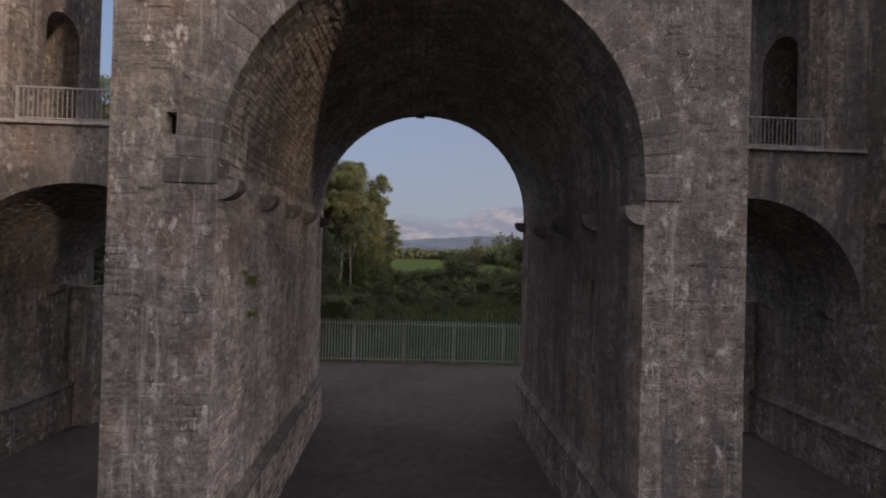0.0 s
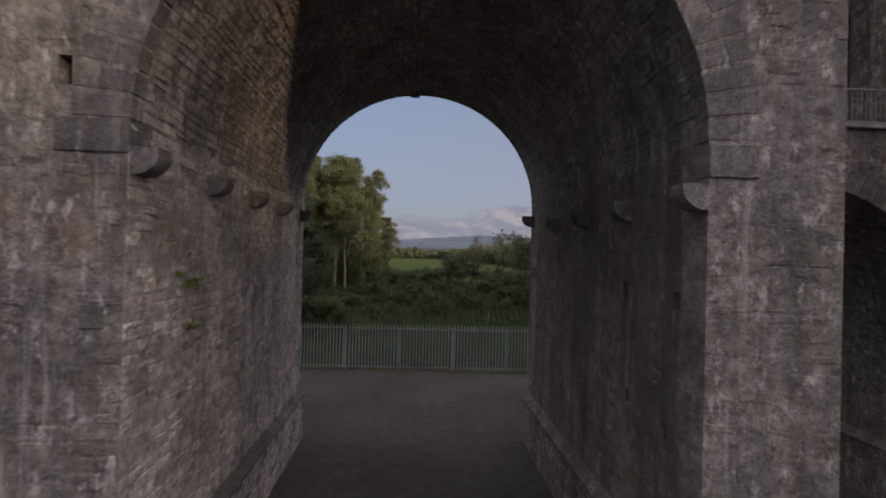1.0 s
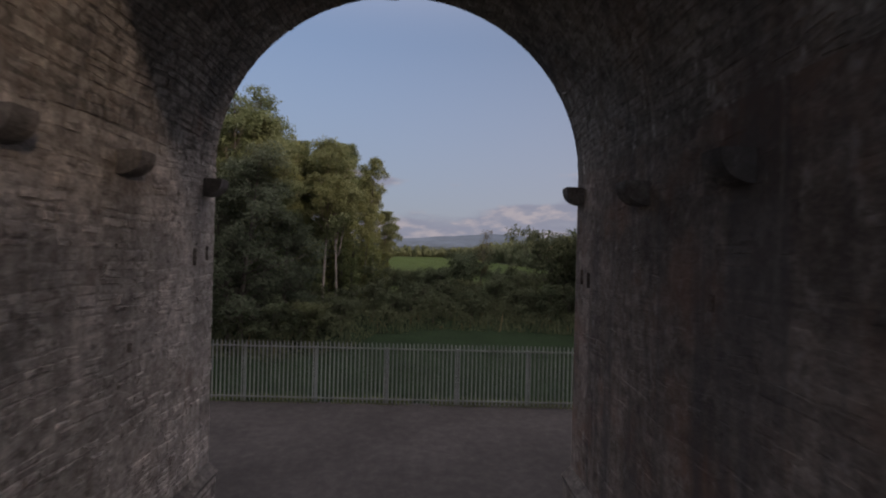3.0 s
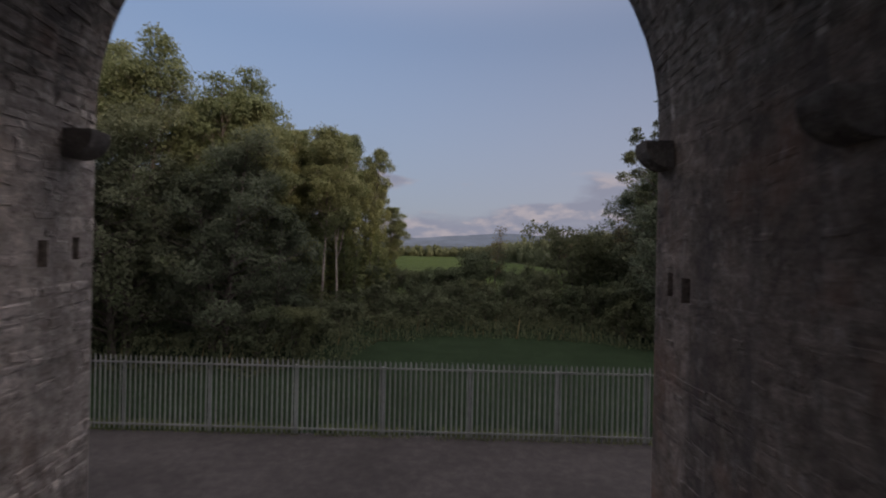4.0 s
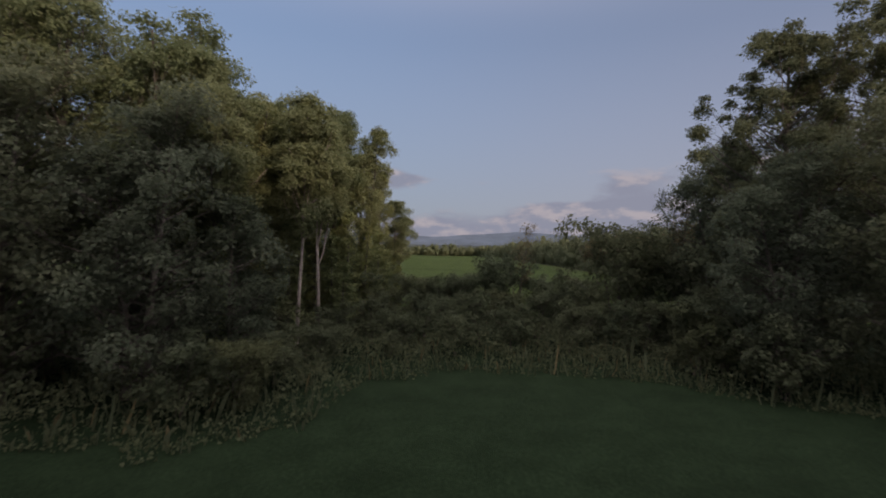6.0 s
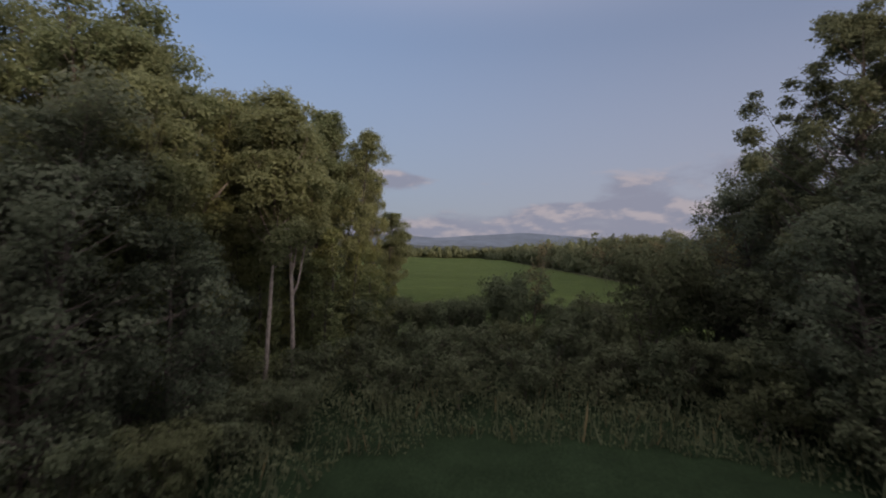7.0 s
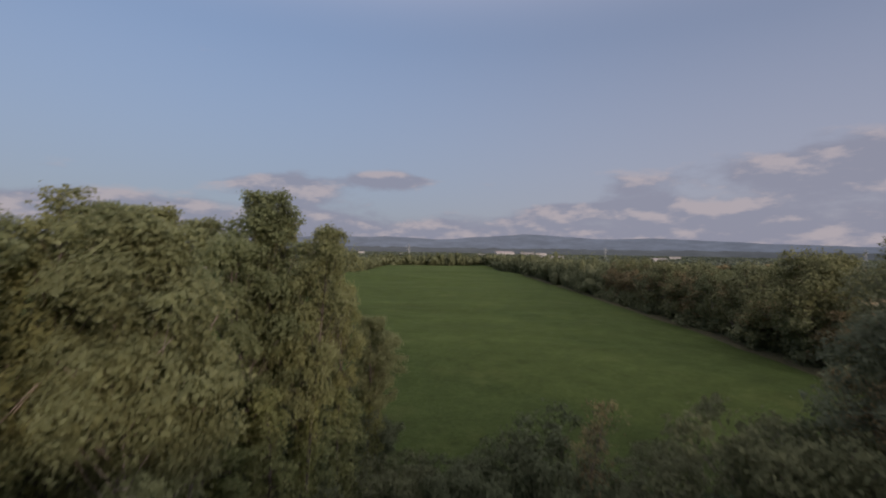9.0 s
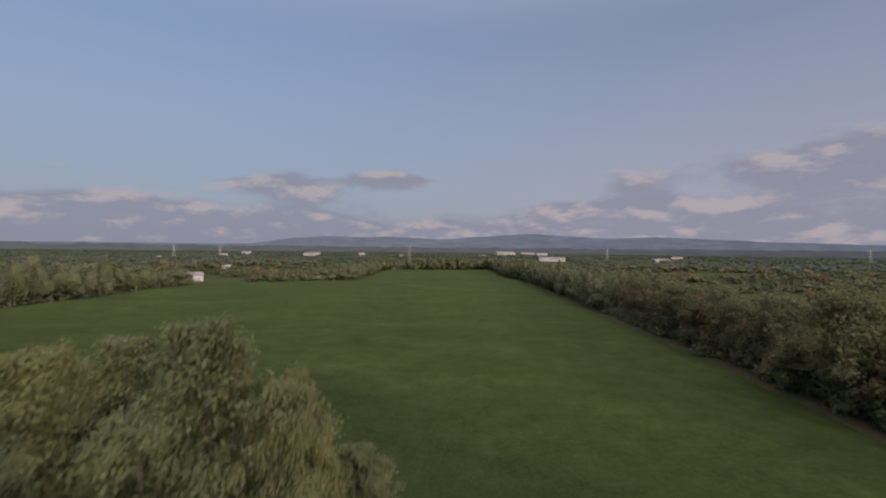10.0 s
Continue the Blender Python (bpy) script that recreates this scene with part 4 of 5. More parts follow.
place(shrub, [(-5.6, 47.5, 0), (-4.0, 50, 60, 1.1), (-2.2, 47.2, 120, 0.9), (-0.6, 50.2, 200, 1.15), (1.4, 47.6, 250, 0.85), (2.8, 51, 300, 1.2), (4.6, 48.6, 20, 1.0), (6.6, 51.5, 80, 1.3), (8.4, 48.8, 140, 1.1), (10.2, 52, 190, 1.3),
              (11.6, 48.5, 260, 1.1), (-7.6, 44.5, 330, 1.1), (-6.6, 40.6, 50, 0.9), (-8.4, 36.4, 110, 1.0), (13.8, 44.6, 170, 1.2), (15.6, 40.8, 240, 1.2)])
sapling = tree("sapling", "thin bare sapling with few reddish leaves", 6, 8.2, 3.4, 1.0, 1100, 0.075, LEAF_RUST, rise=1.3, limbs=30, trunk=0.06, clump=0.3, group="bare saplings in the scrub", category="sapling", loose=0.6)
place(sapling, [(6.05, 55.3, 0), (17.0, 54.5, 80, 1.15), (18.2, 56.5, 160, 1.1)])
# unseen trees added behind the camera to keep most of the low sun off the foot of the viaduct
shade = tree("alder_tree", "unseen alder added to block the low sun", 8, 13.0, 0.8, 4.2, 13000, 0.3, LEAF_ALDER, rise=0.5, limbs=80, trunk=0.2, stems=2, clump=1.0, group="wood facing the viaduct")
place(shade, [(14, -28, 0, 1.6, 1.5), (20, -32, 50, 1.6, 1.75), (27, -36, 100, 1.6, 1.9), (33.3, -33, 150, 0.6, 1.75), (40.8, -35, 200, 1.3, 2.0), (49, -39, 250, 1.6, 1.95), (56, -34, 300, 1.6, 1.95)])


def weeds(name, label, x0, x1, y0, y1, n, h, mat, seed):
    """Tall stalks and grasses, each a narrow blade, thinning towards the edge."""
    q = np.random.default_rng(seed)
    x, y = q.uniform(x0, x1, n), y0 + (y1 - y0) * q.beta(1.3, 1.3, n)
    edge = np.interp(x, (-30, -6.4, -3.7, -2.9, 1.3, 10.8, 14.1, 30), (32, 33.6, 36.2, 41, 44, 43, 39.8, 36))
    keep = (np.array([noise.noise((a * 0.35, b * 0.35, 2.0)) for a, b in zip(x, y)]) > -0.35) & (y > edge + np.array([noise.noise((a, b, 5.0)) for a, b in zip(x, y)]))
    x, y = x[keep], y[keep]
    n = len(x)
    hh = q.gamma(4, h / 4, n) * 0.5 + 0.2
    a = q.uniform(0, math.tau, n)
    tilt = q.normal(0, 0.25, (n, 2))
    w = q.uniform(0.02, 0.06, n)
    dx, dy = np.cos(a) * w, np.sin(a) * w
    v = np.stack([np.stack([x - dx, y - dy, 0 * x], 1), np.stack([x + dx, y + dy, 0 * x], 1),
                  np.stack([x + dx * 2 + tilt[:, 0] * hh * 0.5, y + dy * 2 + tilt[:, 1] * hh * 0.5, hh * 0.6], 1),
                  np.stack([x + tilt[:, 0] * hh, y + tilt[:, 1] * hh, hh], 1)], 1).reshape(-1, 3)
    me = bpy.data.meshes.new(name)
    me.from_pydata(v.tolist(), [], [(4 * i, 4 * i + 1, 4 * i + 2, 4 * i + 3) for i in range(n)])
    me.materials.append(mat)
    return tagged(new(name, me), label, "weeds", kind="stuff")


def scrub(n, seed):
    """A low tangle of bramble and nettle leaves over uneven mounds behind the lawn."""
    q = np.random.default_rng(seed)
    x, y = q.uniform(-28, 26, n), q.uniform(32, 62, n)
    edge = np.interp(x, (-30, -6.4, -3.7, -2.9, 1.3, 10.8, 14.1, 30), (32, 33.6, 36.2, 41, 44, 43, 39.8, 36))
    inn = y - edge + np.array([1.2 * noise.noise((a * 0.6, b * 0.6, 5.0)) for a, b in zip(x, y)])
    hh = np.array([1.1 + 1.5 * noise.fractal((a * 0.4, b * 0.4, 1.0), 1.0, 2.0, 4) for a, b in zip(x, y)]) * np.clip(inn * 0.5, 0, 1) + 0.15
    keep = (inn > 0) & (hh > 0.1)
    x, y, hh = x[keep], y[keep], hh[keep]
    c = np.stack([x, y, hh * np.sqrt(q.uniform(0.05, 1.15, len(x)))], 1)
    return tagged(new("scrub", leaf_mesh("scrub", c, 0.085, LEAF_BUSH, q)), "tangled dark brambles and weeds at the lawn's edge", "weeds", kind="stuff")


scrub(120000, 31)
weeds("tall_weeds", "tall thin weeds standing in the scrub", -28, 26, 32.5, 60, 4500, 1.0, LEAF_BUSH, 33)
weeds("dry_weeds", "brownish dry stalks among the weeds", -28, 24, 32.5, 56, 600, 1.0, LEAF_RUST, 32)


def wall_plant(m, n, size, seed, mat=LEAF_IVY):
    """A tuft of leaves rooted in a joint."""
    q = np.random.default_rng(seed)
    c = np.abs(q.normal(0, size, (n, 3))) * np.array([1, 0, 0.4]) + q.normal(0, size * 0.6, (n, 3)) * np.array([0.2, 1, 0.6])
    ob = new("wall_plant", leaf_mesh("wall_plant", c, 0.035, mat, q))
    ob.matrix_basis = m
    return tagged(ob, "small green tuft growing from a wall joint", "plant", "plants on the walls")


LEAF_FERN = leaf_material("fern_leaves", (0.1, 0.13, 0.03), (0.15, 0.18, 0.04), (0.2, 0.22, 0.06))
wall_plant(pose(XW + 0.02, 9.7, 5.5), 90, 0.1, 41, LEAF_FERN)
wall_plant(pose(XW + 0.02, 9.75, 4.82), 60, 0.08, 42, LEAF_FERN)
wall_plant(pose(XW + 0.02, 9.35, 5.66), 30, 0.05, 43, LEAF_FERN)
wall_plant(pose(-10.6, CW - 0.04, 8.0, 0, 0, -90), 60, 0.08, 44, LEAF_FERN)


def fringe():
    """Unmown grass standing along the foot of the fence."""
    q = np.random.default_rng(51)
    n = 16000
    x, y = q.uniform(-29, 29, n), 26.8 + np.abs(q.normal(0, 0.25, n))
    x, y = np.concatenate([x, q.uniform(-29, 29, 5000)]), np.concatenate([y, 26.55 + q.normal(0, 0.08, 5000)])
    y = y - 0.024 * x
    keep = np.array([noise.noise((a * 0.8, 1.0, 7.0)) for a in x]) > -0.3
    x, y = x[keep], y[keep]
    h = q.gamma(4, 0.024, len(x)) + 0.02
    c = np.stack([x, y, h * 0.5], 1)
    tilt = q.normal(0, 0.3, (len(x), 2)) * h[:, None]
    a = q.uniform(0, math.tau, len(x))
    w = np.stack([np.cos(a), np.sin(a), 0 * a], 1) * 0.012
    base = np.stack([x, y, 0 * x + 0.02], 1)
    v = np.stack([base - w, base + w, base + np.concatenate([tilt, h[:, None]], 1)], 1).reshape(-1, 3)
    me = bpy.data.meshes.new("grass_fringe")
    me.from_pydata(v.tolist(), [], [(3 * i, 3 * i + 1, 3 * i + 2) for i in range(len(x))])
    me.materials.append(LEAF_IVY)
    return tagged(new("grass_fringe", me), "ragged uncut grass along the fence foot", "grass", kind="stuff")


fringe()


# ---- far country ----
G5 = (1 + 5 ** 0.5) / 2
ICO = np.array([(x * a, y * b, z * c) for x, y, z in ((0, 1, G5), (1, G5, 0), (G5, 0, 1)) for a in (1, -1) for b in (1, -1) for c in (1, -1) if (x or a == 1) and (y or b == 1) and (z or c == 1)]) / math.sqrt(1 + G5 * G5)


def ico_faces():
    """Corner triples of a regular solid of twenty faces, from the distances of its corners."""
    near_ = lambda i, j: i != j and np.linalg.norm(ICO[i] - ICO[j]) < 1.1
    out = []
    for i in range(12):
        for j in range(i + 1, 12):
            for k in range(j + 1, 12):
                if near_(i, j) and near_(j, k) and near_(i, k):
                    n = np.cross(ICO[j] - ICO[i], ICO[k] - ICO[i])
                    out.append((i, j, k) if n @ ICO[i] > 0 else (i, k, j))
    return out


ICO_FACES = ico_faces()


def woods(name, label, spots, mat, seed, leaf=0.55, per=90, cores=4):
    """Far crowns: an uneven core under a coat of leaf sprays, joined into one mesh."""
    rng = np.random.default_rng(seed)
    cs, hubs = [], []
    core = Geo()
    for x, y, r, h in spots:
        g0 = dip(y)
        lobes = np.array([x, y, g0 + h * 0.48]) + rng.normal(0, 1, (5, 3)) * np.array([r * 0.42, r * 0.42, h * 0.15])
        pick = rng.integers(0, 5, per)
        d = rng.normal(size=(per, 3))
        d /= np.linalg.norm(d, axis=1)[:, None]
        c = lobes[pick] + d * np.array([r * 0.68, r * 0.68, h * 0.4]) * rng.uniform(0.75, 1.12, (per, 1))
        c[:, 2] = np.maximum(c[:, 2], g0 + 0.1)
        cs.append(c)
        hubs.append(lobes[pick])
        for lobe in lobes[:cores]:
            k = ICO * np.array([r * 0.52, r * 0.52, h * 0.28]) * rng.uniform(0.7, 1.1, (12, 1)) + lobe
            k[:, 2] = np.maximum(k[:, 2], g0 - 0.1)
            core.add(k.tolist(), ICO_FACES)
        core.add([(x + r * 0.12 * math.cos(q), y + r * 0.12 * math.sin(q), g0 + z) for z in (-0.1, h * 0.5) for q in (0, 1.57, 3.14, 4.71)], [(0, 1, 5, 4), (1, 2, 6, 5), (2, 3, 7, 6), (3, 0, 4, 7)])
    ob = new(name, leaf_mesh(name, np.concatenate(cs), leaf, mat, rng, hubs=np.concatenate(hubs)))
    part("core", core.mesh("core", mat), ob)
    return tagged(ob, label, "trees", kind="stuff")


rng = np.random.default_rng(7)


oak = tree("hedge_tree", "rounded green hedgerow tree", 14, 9.0, 1.2, 4.0, 5600, 0.225, LEAF_FAR, rise=0.5, limbs=40, trunk=0.2, stems=2, clump=0.95, group="trees of the hedgerow")
place(oak, [(hedge_x(y) + 5.0 + 1.8 * math.sin(y), y, y * 37, 0.95 + 0.18 * math.sin(y * 0.9), (0.85 if y < 110 else 1.2) + 0.16 * math.sin(y * 1.7)) for y in range(70, 190, 6)])
rusty = tree("hedge_tree", "rust-brown autumn hedgerow tree", 15, 8.0, 0.8, 3.4, 5600, 0.195, LEAF_RUST, rise=0.6, limbs=39, trunk=0.14, stems=3, clump=0.75, group="trees of the hedgerow")
place(rusty, [(hedge_x(y) + 4.0, y, y * 53, 0.95 + 0.15 * math.sin(y), (0.85 if y < 110 else 1.15) + 0.1 * math.sin(y * 2.0)) for y in (73, 79, 84, 91, 95, 104, 108, 117, 127, 133, 138, 145, 152, 158, 165, 171, 180)])
big = tree("hedge_tree", "large dark oak standing in the hedgerow", 16, 11.5, 1.5, 5.5, 22000, 0.17, LEAF_FAR, rise=0.5, limbs=50, trunk=0.3, clump=1.1, group="trees of the hedgerow")
place(big, [(46.5, 98, 0, 1.15), (50, 115, 70, 0.8), (60, 84, 10, 0.9), (52, 72, 140, 1.0)])

sp = []
for y in np.arange(186, 560, 3.0):
    for k in range(3):
        sp.append((hedge_x(y) + 3 + rng.normal(k * 3.4, 1.0), y + rng.normal(0, 1.5), rng.uniform(2.6, 5.0), rng.uniform(7.5, 13.0)))
for y in np.arange(66, 190, 2.2):
    sp.append((hedge_x(y) + 2.5 + rng.normal(0, 0.8), y, rng.uniform(1.4, 2.4), rng.uniform(2.2, 4.2)))
woods("hedge_trees", "long hedgerow of mixed green trees and bushes", sp, LEAF_FAR, 11, 0.4, 270)
sp = []
for y in np.arange(110, 278, 3.5):
    for k in range(3):
        sp.append((-138 - rng.normal(k * 4, 1.5), y + rng.normal(0, 2), rng.uniform(3.5, 6.5), rng.uniform(9, 15) if y < 235 else rng.uniform(5, 9)))
for x in np.arange(-112, -64, 4):
    for k in range(2):
        sp.append((x + rng.normal(0, 2), np.interp(x, (-110, -64), (290, 328)) + rng.normal(k * 4, 2), rng.uniform(3, 6), rng.uniform(3.5, 8.5)))
for y in np.arange(325, 510, 5):
    sp.append((field_west(y) - 4, y, rng.uniform(3, 5), rng.uniform(6, 10)))
for x in np.arange(-90, 50, 3.5):
    for k in range(3):
        sp.append((x + rng.normal(0, 2.5), np.interp(x, (-79, 32), (507, 556)) + 4 + rng.normal(k * 5, 2), rng.uniform(3.5, 6.5), rng.uniform(9, 14.5)))
woods("field_edge_trees", "rows of trees along the field edge", sp, LEAF_FAR, 12, 0.5, 310)


def field_fence():
    """Wooden posts and two wires along the west edge of the pasture."""
    ob = new("field_fence")
    post = Geo()
    post.tube([(0, 0, 0), (0, 0, 0.7), (0, 0, 1.25)], [0.07, 0.065, 0.06], 6)
    me = post.mesh("post", BARK)
    ys = list(np.arange(100, 276, 3.5))
    at = lambda y: (field_west(y) + 1.2, float(y), dip(y))
    for y in ys:
        part("post", me, ob, "", pose(*at(y)))
    for z in (0.6, 1.1):
        g = Geo()
        g.tube([(at(y)[0], y, z) for y in ys], [0.012] * len(ys), 3)
        part("wire", g.mesh("wire", STEEL), ob)
    return tagged(ob, "grey wooden post and wire fence beside the pasture", "fence")


field_fence()
# countryside beyond: hedged fields, each edge a broken row of trees, and some woods
near, far = [], []


def row(x0, y0, x1, y1, r=(2.4, 5.0), h=(3.2, 7.5), step=3.2, gaps=0.08):
    """A hedge with trees between two points."""
    n = int(math.hypot(x1 - x0, y1 - y0) / step)
    for i in range(n):
        t = (i + rng.uniform(-0.4, 0.4)) / n
        px, py = x0 + (x1 - x0) * t + rng.normal(0, 1.2), y0 + (y1 - y0) * t + rng.normal(0, 1.2)
        if rng.uniform() > gaps:
            (near if math.hypot(px, py) < 650 else far).append((px, py, rng.uniform(*r), rng.uniform(*h)))


for x0, y0, x1, y1 in ((54, 196, 180, 208), (150, 110, 168, 208), (50, 262, 240, 280), (175, 208, 330, 222), (245, 210, 262, 330), (46, 330, 200, 345), (215, 350, 420, 372),
                       (48, 405, 300, 425), (300, 225, 420, 420), (60, 100, 150, 96), (-150, 300, -260, 330), (-190, 170, -200, 300), (-150, 345, -90, 350), (-95, 350, -100, 450),
                       (-260, 330, -240, 450), (-330, 260, -200, 250), (-230, 400, -110, 395), (-420, 350, -300, 330)):
    row(x0, y0, x1, y1)
for k in range(130):
    d, a = 460 * (10 ** rng.uniform(0, 0.8)), rng.uniform(-0.9, 0.9)
    x, y, th, n = d * math.sin(a), d * math.cos(a), rng.choice((0.1, 0.15, 1.65)) + rng.normal(0, 0.12), rng.uniform(90, 300) * (1 + d / 1500)
    k_ = 1 + d / 1300
    row(x - n / 2 * math.cos(th), y - n / 2 * math.sin(th), x + n / 2 * math.cos(th), y + n / 2 * math.sin(th), (3.2 * k_, 7 * k_), (4, 9.5), 6.0 * k_)
inside = lambda q: (field_west(min(560, q[1])) - 6 < q[0] < hedge_x(min(560, q[1])) + 6 and q[1] < 560) or (abs(q[0] - 0.178 * q[1]) < 44 and 640 < q[1] < 1090) or (abs(q[0] + 0.495 * q[1]) < 14 and q[1] < 330)
turning = lambda q: noise.noise((q[0] * 0.05, q[1] * 0.05, 4.0)) > 0.22
near, far = [q for q in near if not inside(q)], [q for q in far if not inside(q)]
woods("country_hedges", "hedges and small trees between the nearer fields", [q for q in near if not turning(q)], LEAF_FAR, 13, 0.65, 110, 2)
woods("turning_trees", "trees turning yellow and brown among the hedges", [q for q in near if turning(q)], LEAF_RUST, 18, 0.65, 110, 2)
woods("far_woods", "woods and hedgerows across the far plain", far, LEAF_HAZED, 17, 1.85, 20, 1)


def patch(name, pts, mat, label):
    g = Geo()
    g.add([(x, y, dip(y) + 0.045) for x, y in pts], [tuple(range(len(pts)))])
    return tagged(new(name, g.mesh(name, mat)), label, "field", kind="structure")


STUBBLE = mottled("stubble", 0.8, (0.085, 0.068, 0.034), (0.12, 0.095, 0.048), (0.16, 0.128, 0.068), 0.95, 4.0, 0.6, 0.1, 0.05)
patch("field_stubble", ((54, 105), (150, 112), (166, 206), (56, 194)), STUBBLE, "tan stubble field behind the hedgerow")
patch("field_pasture", ((170, 212), (320, 224), (300, 330), (262, 330)), FIELD, "green pasture beyond the hedges")
patch("field_meadow", ((60, 440), (250, 442), (330, 540), (60, 520)), FIELD, "green meadow among far hedges")


def verge():
    """Brown rank grass along the foot of the long hedge."""
    g = Geo()
    for i, y in enumerate(np.arange(64, 330, 6.0)):
        x = hedge_x(y)
        w = 2.2 + 0.9 * noise.noise((y * 0.09, 3.0, 0.0))
        g.v += [(x - w, y, 0.075), (x - w * 0.4, y, 0.16), (x + 2.5, y, 0.12)]
        if i:
            k = 3 * i
            g.f += [(k - 3, k - 2, k + 1, k), (k - 2, k - 1, k + 2, k + 1)]
    return tagged(new("verge", g.mesh("verge", VERGE)), "brown rank grass along the foot of the hedge", "grass", kind="structure")


VERGE = mottled("rank_grass", 1.5, (0.03, 0.032, 0.014), (0.05, 0.05, 0.022), (0.08, 0.072, 0.036), 0.95, 6.0, 1.0, 0.15, 0.1)
verge()


def hills():
    g = Geo()
    n = 220
    top = []
    for i in range(n + 1):
        a = -60 + 120 * i / n
        h = np.interp(a, (-60, -24, -20, -16, -12, -9, -3, 3, 7, 10, 15, 21, 28, 34, 42, 60), (46, 56, 112, 142, 130, 142, 118, 152, 182, 168, 140, 146, 120, 104, 82, 56))
        h += 7 * noise.fractal((a * 0.25, 0.3, 0), 1.0, 2.0, 5)
        r = radians(a)
        top.append((4600 * math.sin(r), 4600 * math.cos(r), float(h)))
    v = [(x, y, -2) for x, y, _ in top] + top + [(x * 1.05, y * 1.05, -2) for x, y, _ in top]
    m = n + 1
    g.add(v, [f for i in range(n) for f in ((i, i + 1, m + i + 1, m + i), (m + i, m + i + 1, 2 * m + i + 1, 2 * m + i))])
    return tagged(new("backdrop", g.mesh("hills", HILL)), "low hills on the horizon, blue haze in their colour", "hills", kind="structure")


hills()


def hazed_plain():
    """The last wooded miles before the hills, a low uneven edge."""
    g = Geo()
    n = 500
    top = []
    for i in range(n + 1):
        r = radians(-60 + 120 * i / n)
        top.append((3900 * math.sin(r), 3900 * math.cos(r), 40 + 9 * noise.fractal((i * 0.21, 0.7, 0), 1.0, 2.0, 5)))
    m = n + 1
    v = [(x, y, -2) for x, y, _ in top] + top + [(x * 1.02, y * 1.02, -2) for x, y, _ in top]
    g.add(v, [f for i in range(n) for f in ((i, i + 1, m + i + 1, m + i), (m + i, m + i + 1, 2 * m + i + 1, 2 * m + i))])
    return tagged(new("backdrop_plain", g.mesh("hazed_plain", PLAIN)), "hazy wooded plain below the hills", "distance", kind="structure")


hazed_plain()


def warehouse():
    ob = new("warehouse")
    g = Geo()
    g.box(-26, 26, -12, 12, 0, 7)
    part("wall", g.mesh("wall", WHITE), ob)
    g = Geo()
    g.add([(-26.5, -12.5, 7), (26.5, -12.5, 7), (26.5, 0, 10.5), (-26.5, 0, 10.5), (-26.5, 12.5, 7), (26.5, 12.5, 7)], [(0, 1, 2, 3), (3, 2, 5, 4), (0, 3, 4), (1, 5, 2)])
    part("roof", g.mesh("roof", SLATE), ob)
    ob.matrix_basis = pose(187, 1050, dip(1050), 0, 0, -8) @ Matrix.Diagonal((1.0, 1.0, 0.9, 1))
    return tagged(ob, "long white warehouse with a grey roof", "building")


warehouse()


def far_building(x, y, w, d, h, turn, roof=SLATE, label="white flat building far across the plain", name="far_building"):
    ob = new(name)
    g = Geo()
    g.box(-w / 2, w / 2, -d / 2, d / 2, 0, h)
    part("wall", g.mesh("wall", WHITE), ob)
    g = Geo()
    a, b, r = w / 2 + 0.3, d / 2 + 0.3, h + d * 0.28
    g.add([(-a, -b, h), (a, -b, h), (a, 0, r), (-a, 0, r), (-a, b, h), (a, b, h), (-a + 0.3, -d / 2, h), (-a + 0.3, 0, r - 0.1), (-a + 0.3, d / 2, h), (a - 0.3, -d / 2, h), (a - 0.3, 0, r - 0.1), (a - 0.3, d / 2, h)],
          [(0, 1, 2, 3), (3, 2, 5, 4)])
    part("roof", g.mesh("roof", roof), ob)
    g = Geo()
    for q in (-w / 2, w / 2):
        g.add([(q, -d / 2, h), (q, d / 2, h), (q, 0, r - 0.1)], [(0, 1, 2)])
    part("gable", g.mesh("gable", WHITE), ob)
    ob.matrix_basis = pose(x, y, dip(y), 0, 0, turn)
    return tagged(ob, label, "building", "" if name == "house" else "buildings on the far plain")


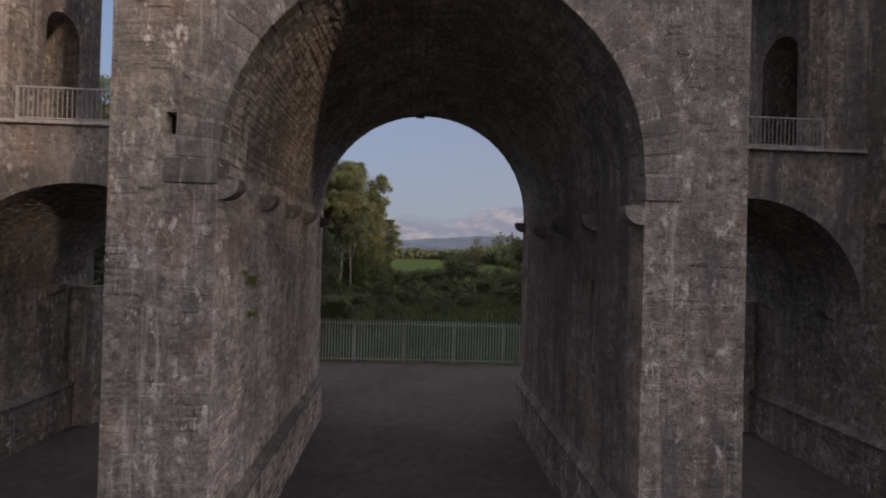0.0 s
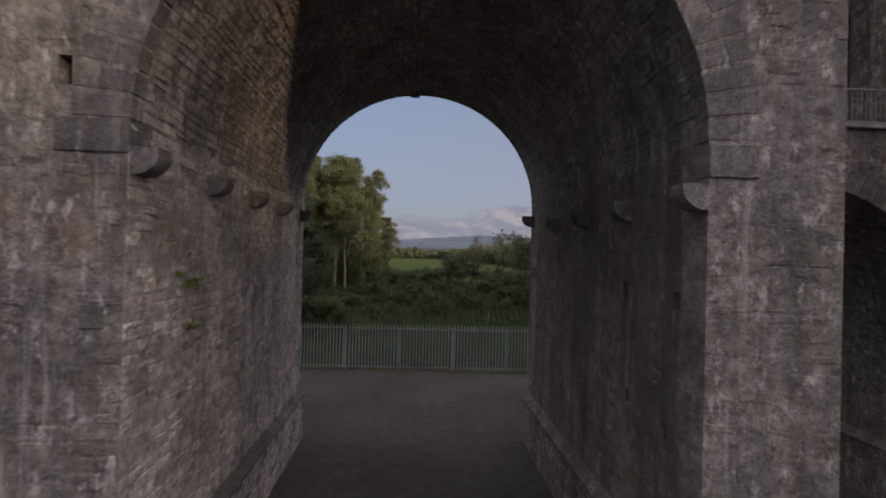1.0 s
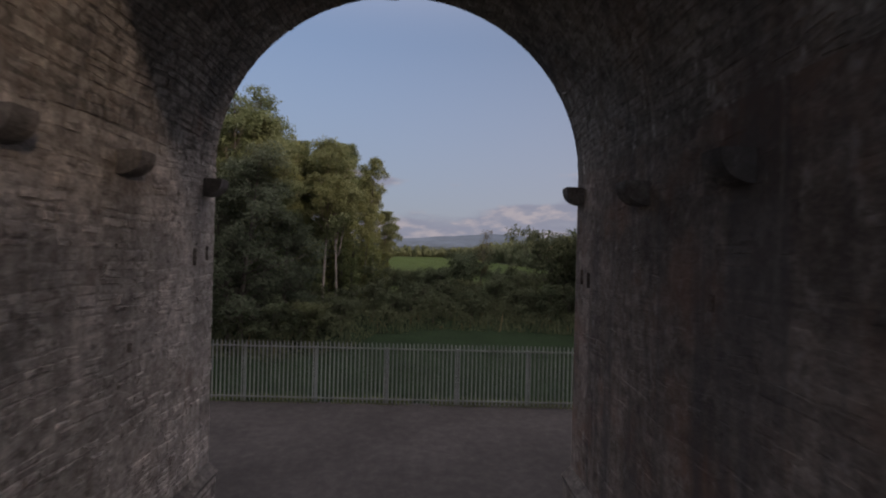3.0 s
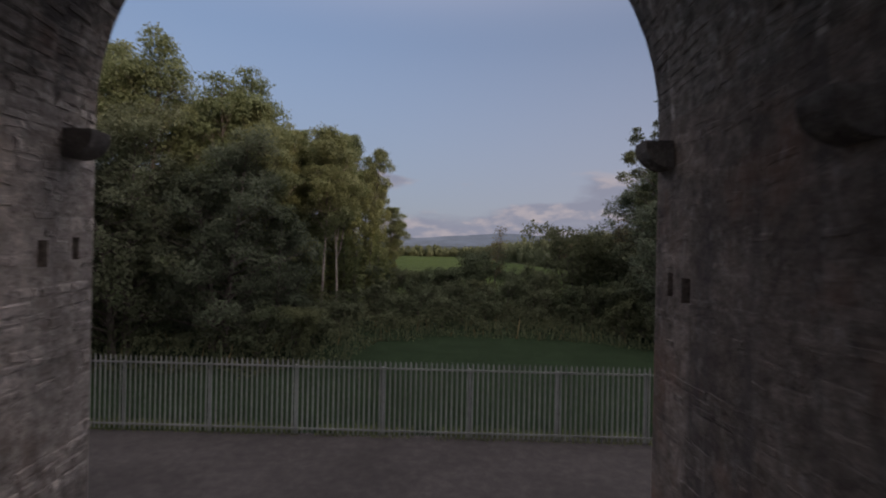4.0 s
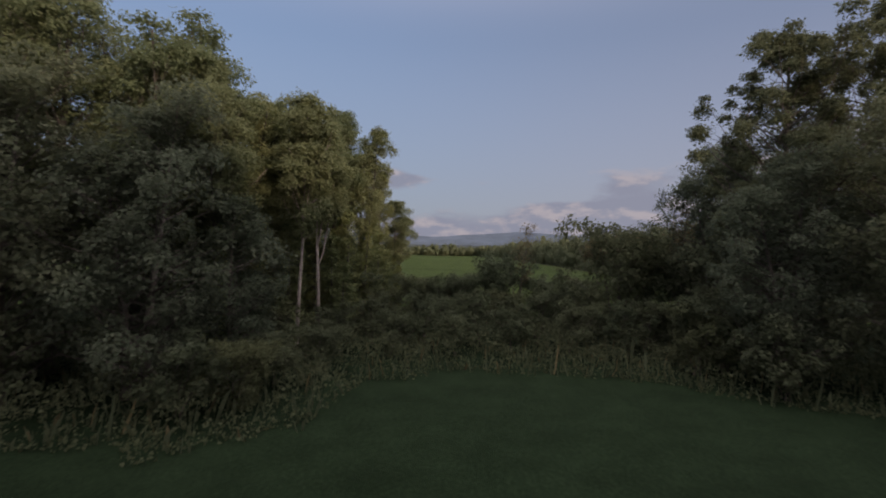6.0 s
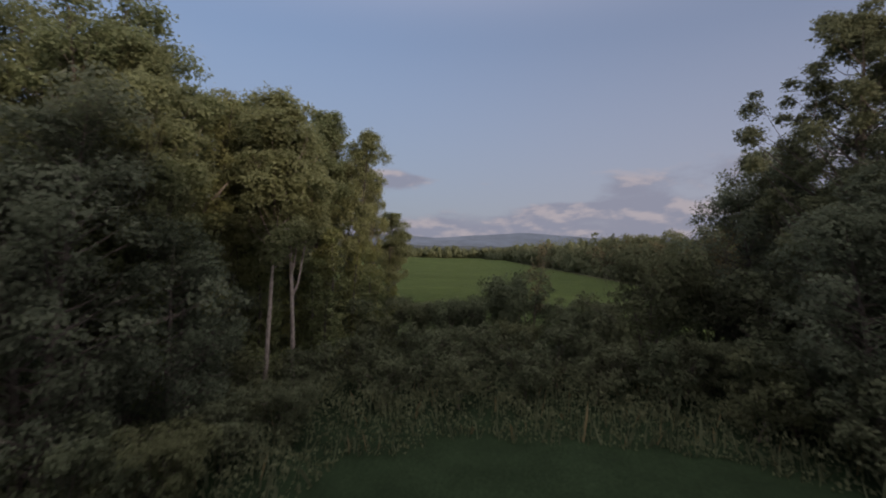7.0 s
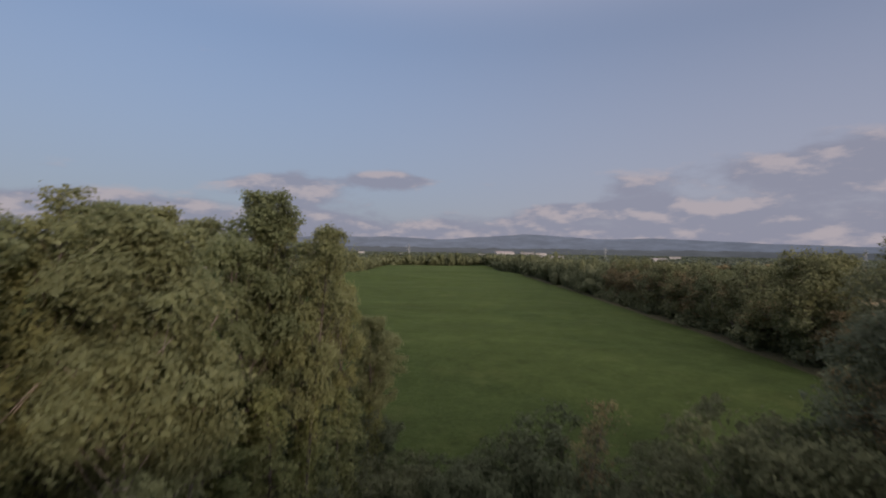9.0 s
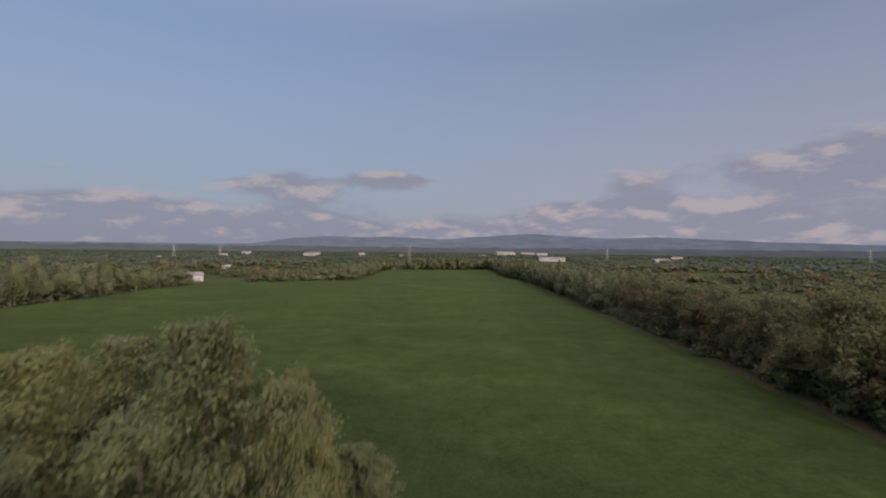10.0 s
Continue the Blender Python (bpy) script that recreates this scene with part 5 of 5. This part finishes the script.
far_building(-149, 300, 11, 7, 3.2, 35, label="small white house with a grey pitched roof", name="house")
for k, (x, y, w, h) in enumerate(((-470, 1500, 36, 6), (-520, 1700, 44, 6), (-330, 1600, 18, 8), (-180, 1450, 12, 6), (60, 1500, 20, 6), (190, 2200, 90, 9), (300, 2250, 60, 9), (370, 2300, 50, 8),
                                  (-640, 1300, 20, 5), (-560, 900, 14, 4.5), (-330, 620, 10, 3.6), (430, 1100, 44, 3), (640, 1500, 30, 6), (-760, 1700, 30, 7), (-240, 520, 9, 3.4))):
    far_building(x, y, w, w * 0.35, h, -10 + 17 * (k % 3))


def pylon(x, y, h):
    """A lattice mast with three pairs of arms."""
    ob = new("pylon")
    legs = Geo()
    for sx, sy in ((1, 1), (1, -1), (-1, 1), (-1, -1)):
        legs.tube([(sx * 3, sy * 3, 0), (sx * 1.2, sy * 1.2, h * 0.55), (0, 0, h)], [0.22, 0.18, 0.1], 4)
    for i in range(9):
        z0, z1 = h * 0.09 * i, h * 0.09 * (i + 1)
        f0, f1 = 3 - 1.8 * z0 / (h * 0.55) if z0 < h * 0.55 else 1.2 * (h - z0) / (h * 0.45), 3 - 1.8 * z1 / (h * 0.55) if z1 < h * 0.55 else 1.2 * (h - z1) / (h * 0.45)
        for s_ in (1, -1):
            legs.tube([(-f0, s_ * f0, z0), (f1, s_ * f1, z1)], [0.1, 0.1], 3)
            legs.tube([(s_ * f0, -f0, z0), (s_ * f1, f1, z1)], [0.1, 0.1], 3)
    part("mast", legs.mesh("mast", STEEL), ob)
    for z, w in ((0.62, 6), (0.76, 7.5), (0.9, 5)):
        g = Geo()
        for s_ in (1, -1):
            g.tube([(0, 0, h * z + 1), (s_ * w, 0, h * z)], [0.16, 0.08], 4)
            g.tube([(0, 0, h * z), (s_ * w, 0, h * z)], [0.12, 0.08], 4)
        part("arm", g.mesh("arm", STEEL), ob)
    ob.matrix_basis = pose(x, y, dip(y), 0, 0, 20)
    return tagged(ob, "grey steel lattice power pylon", "pylon", "pylons across the plain")


for x, y, h in ((-105, 990, 30), (640, 820, 30), (-520, 1050, 30), (-560, 950, 28), (330, 1150, 30)):
    pylon(x, y, h)
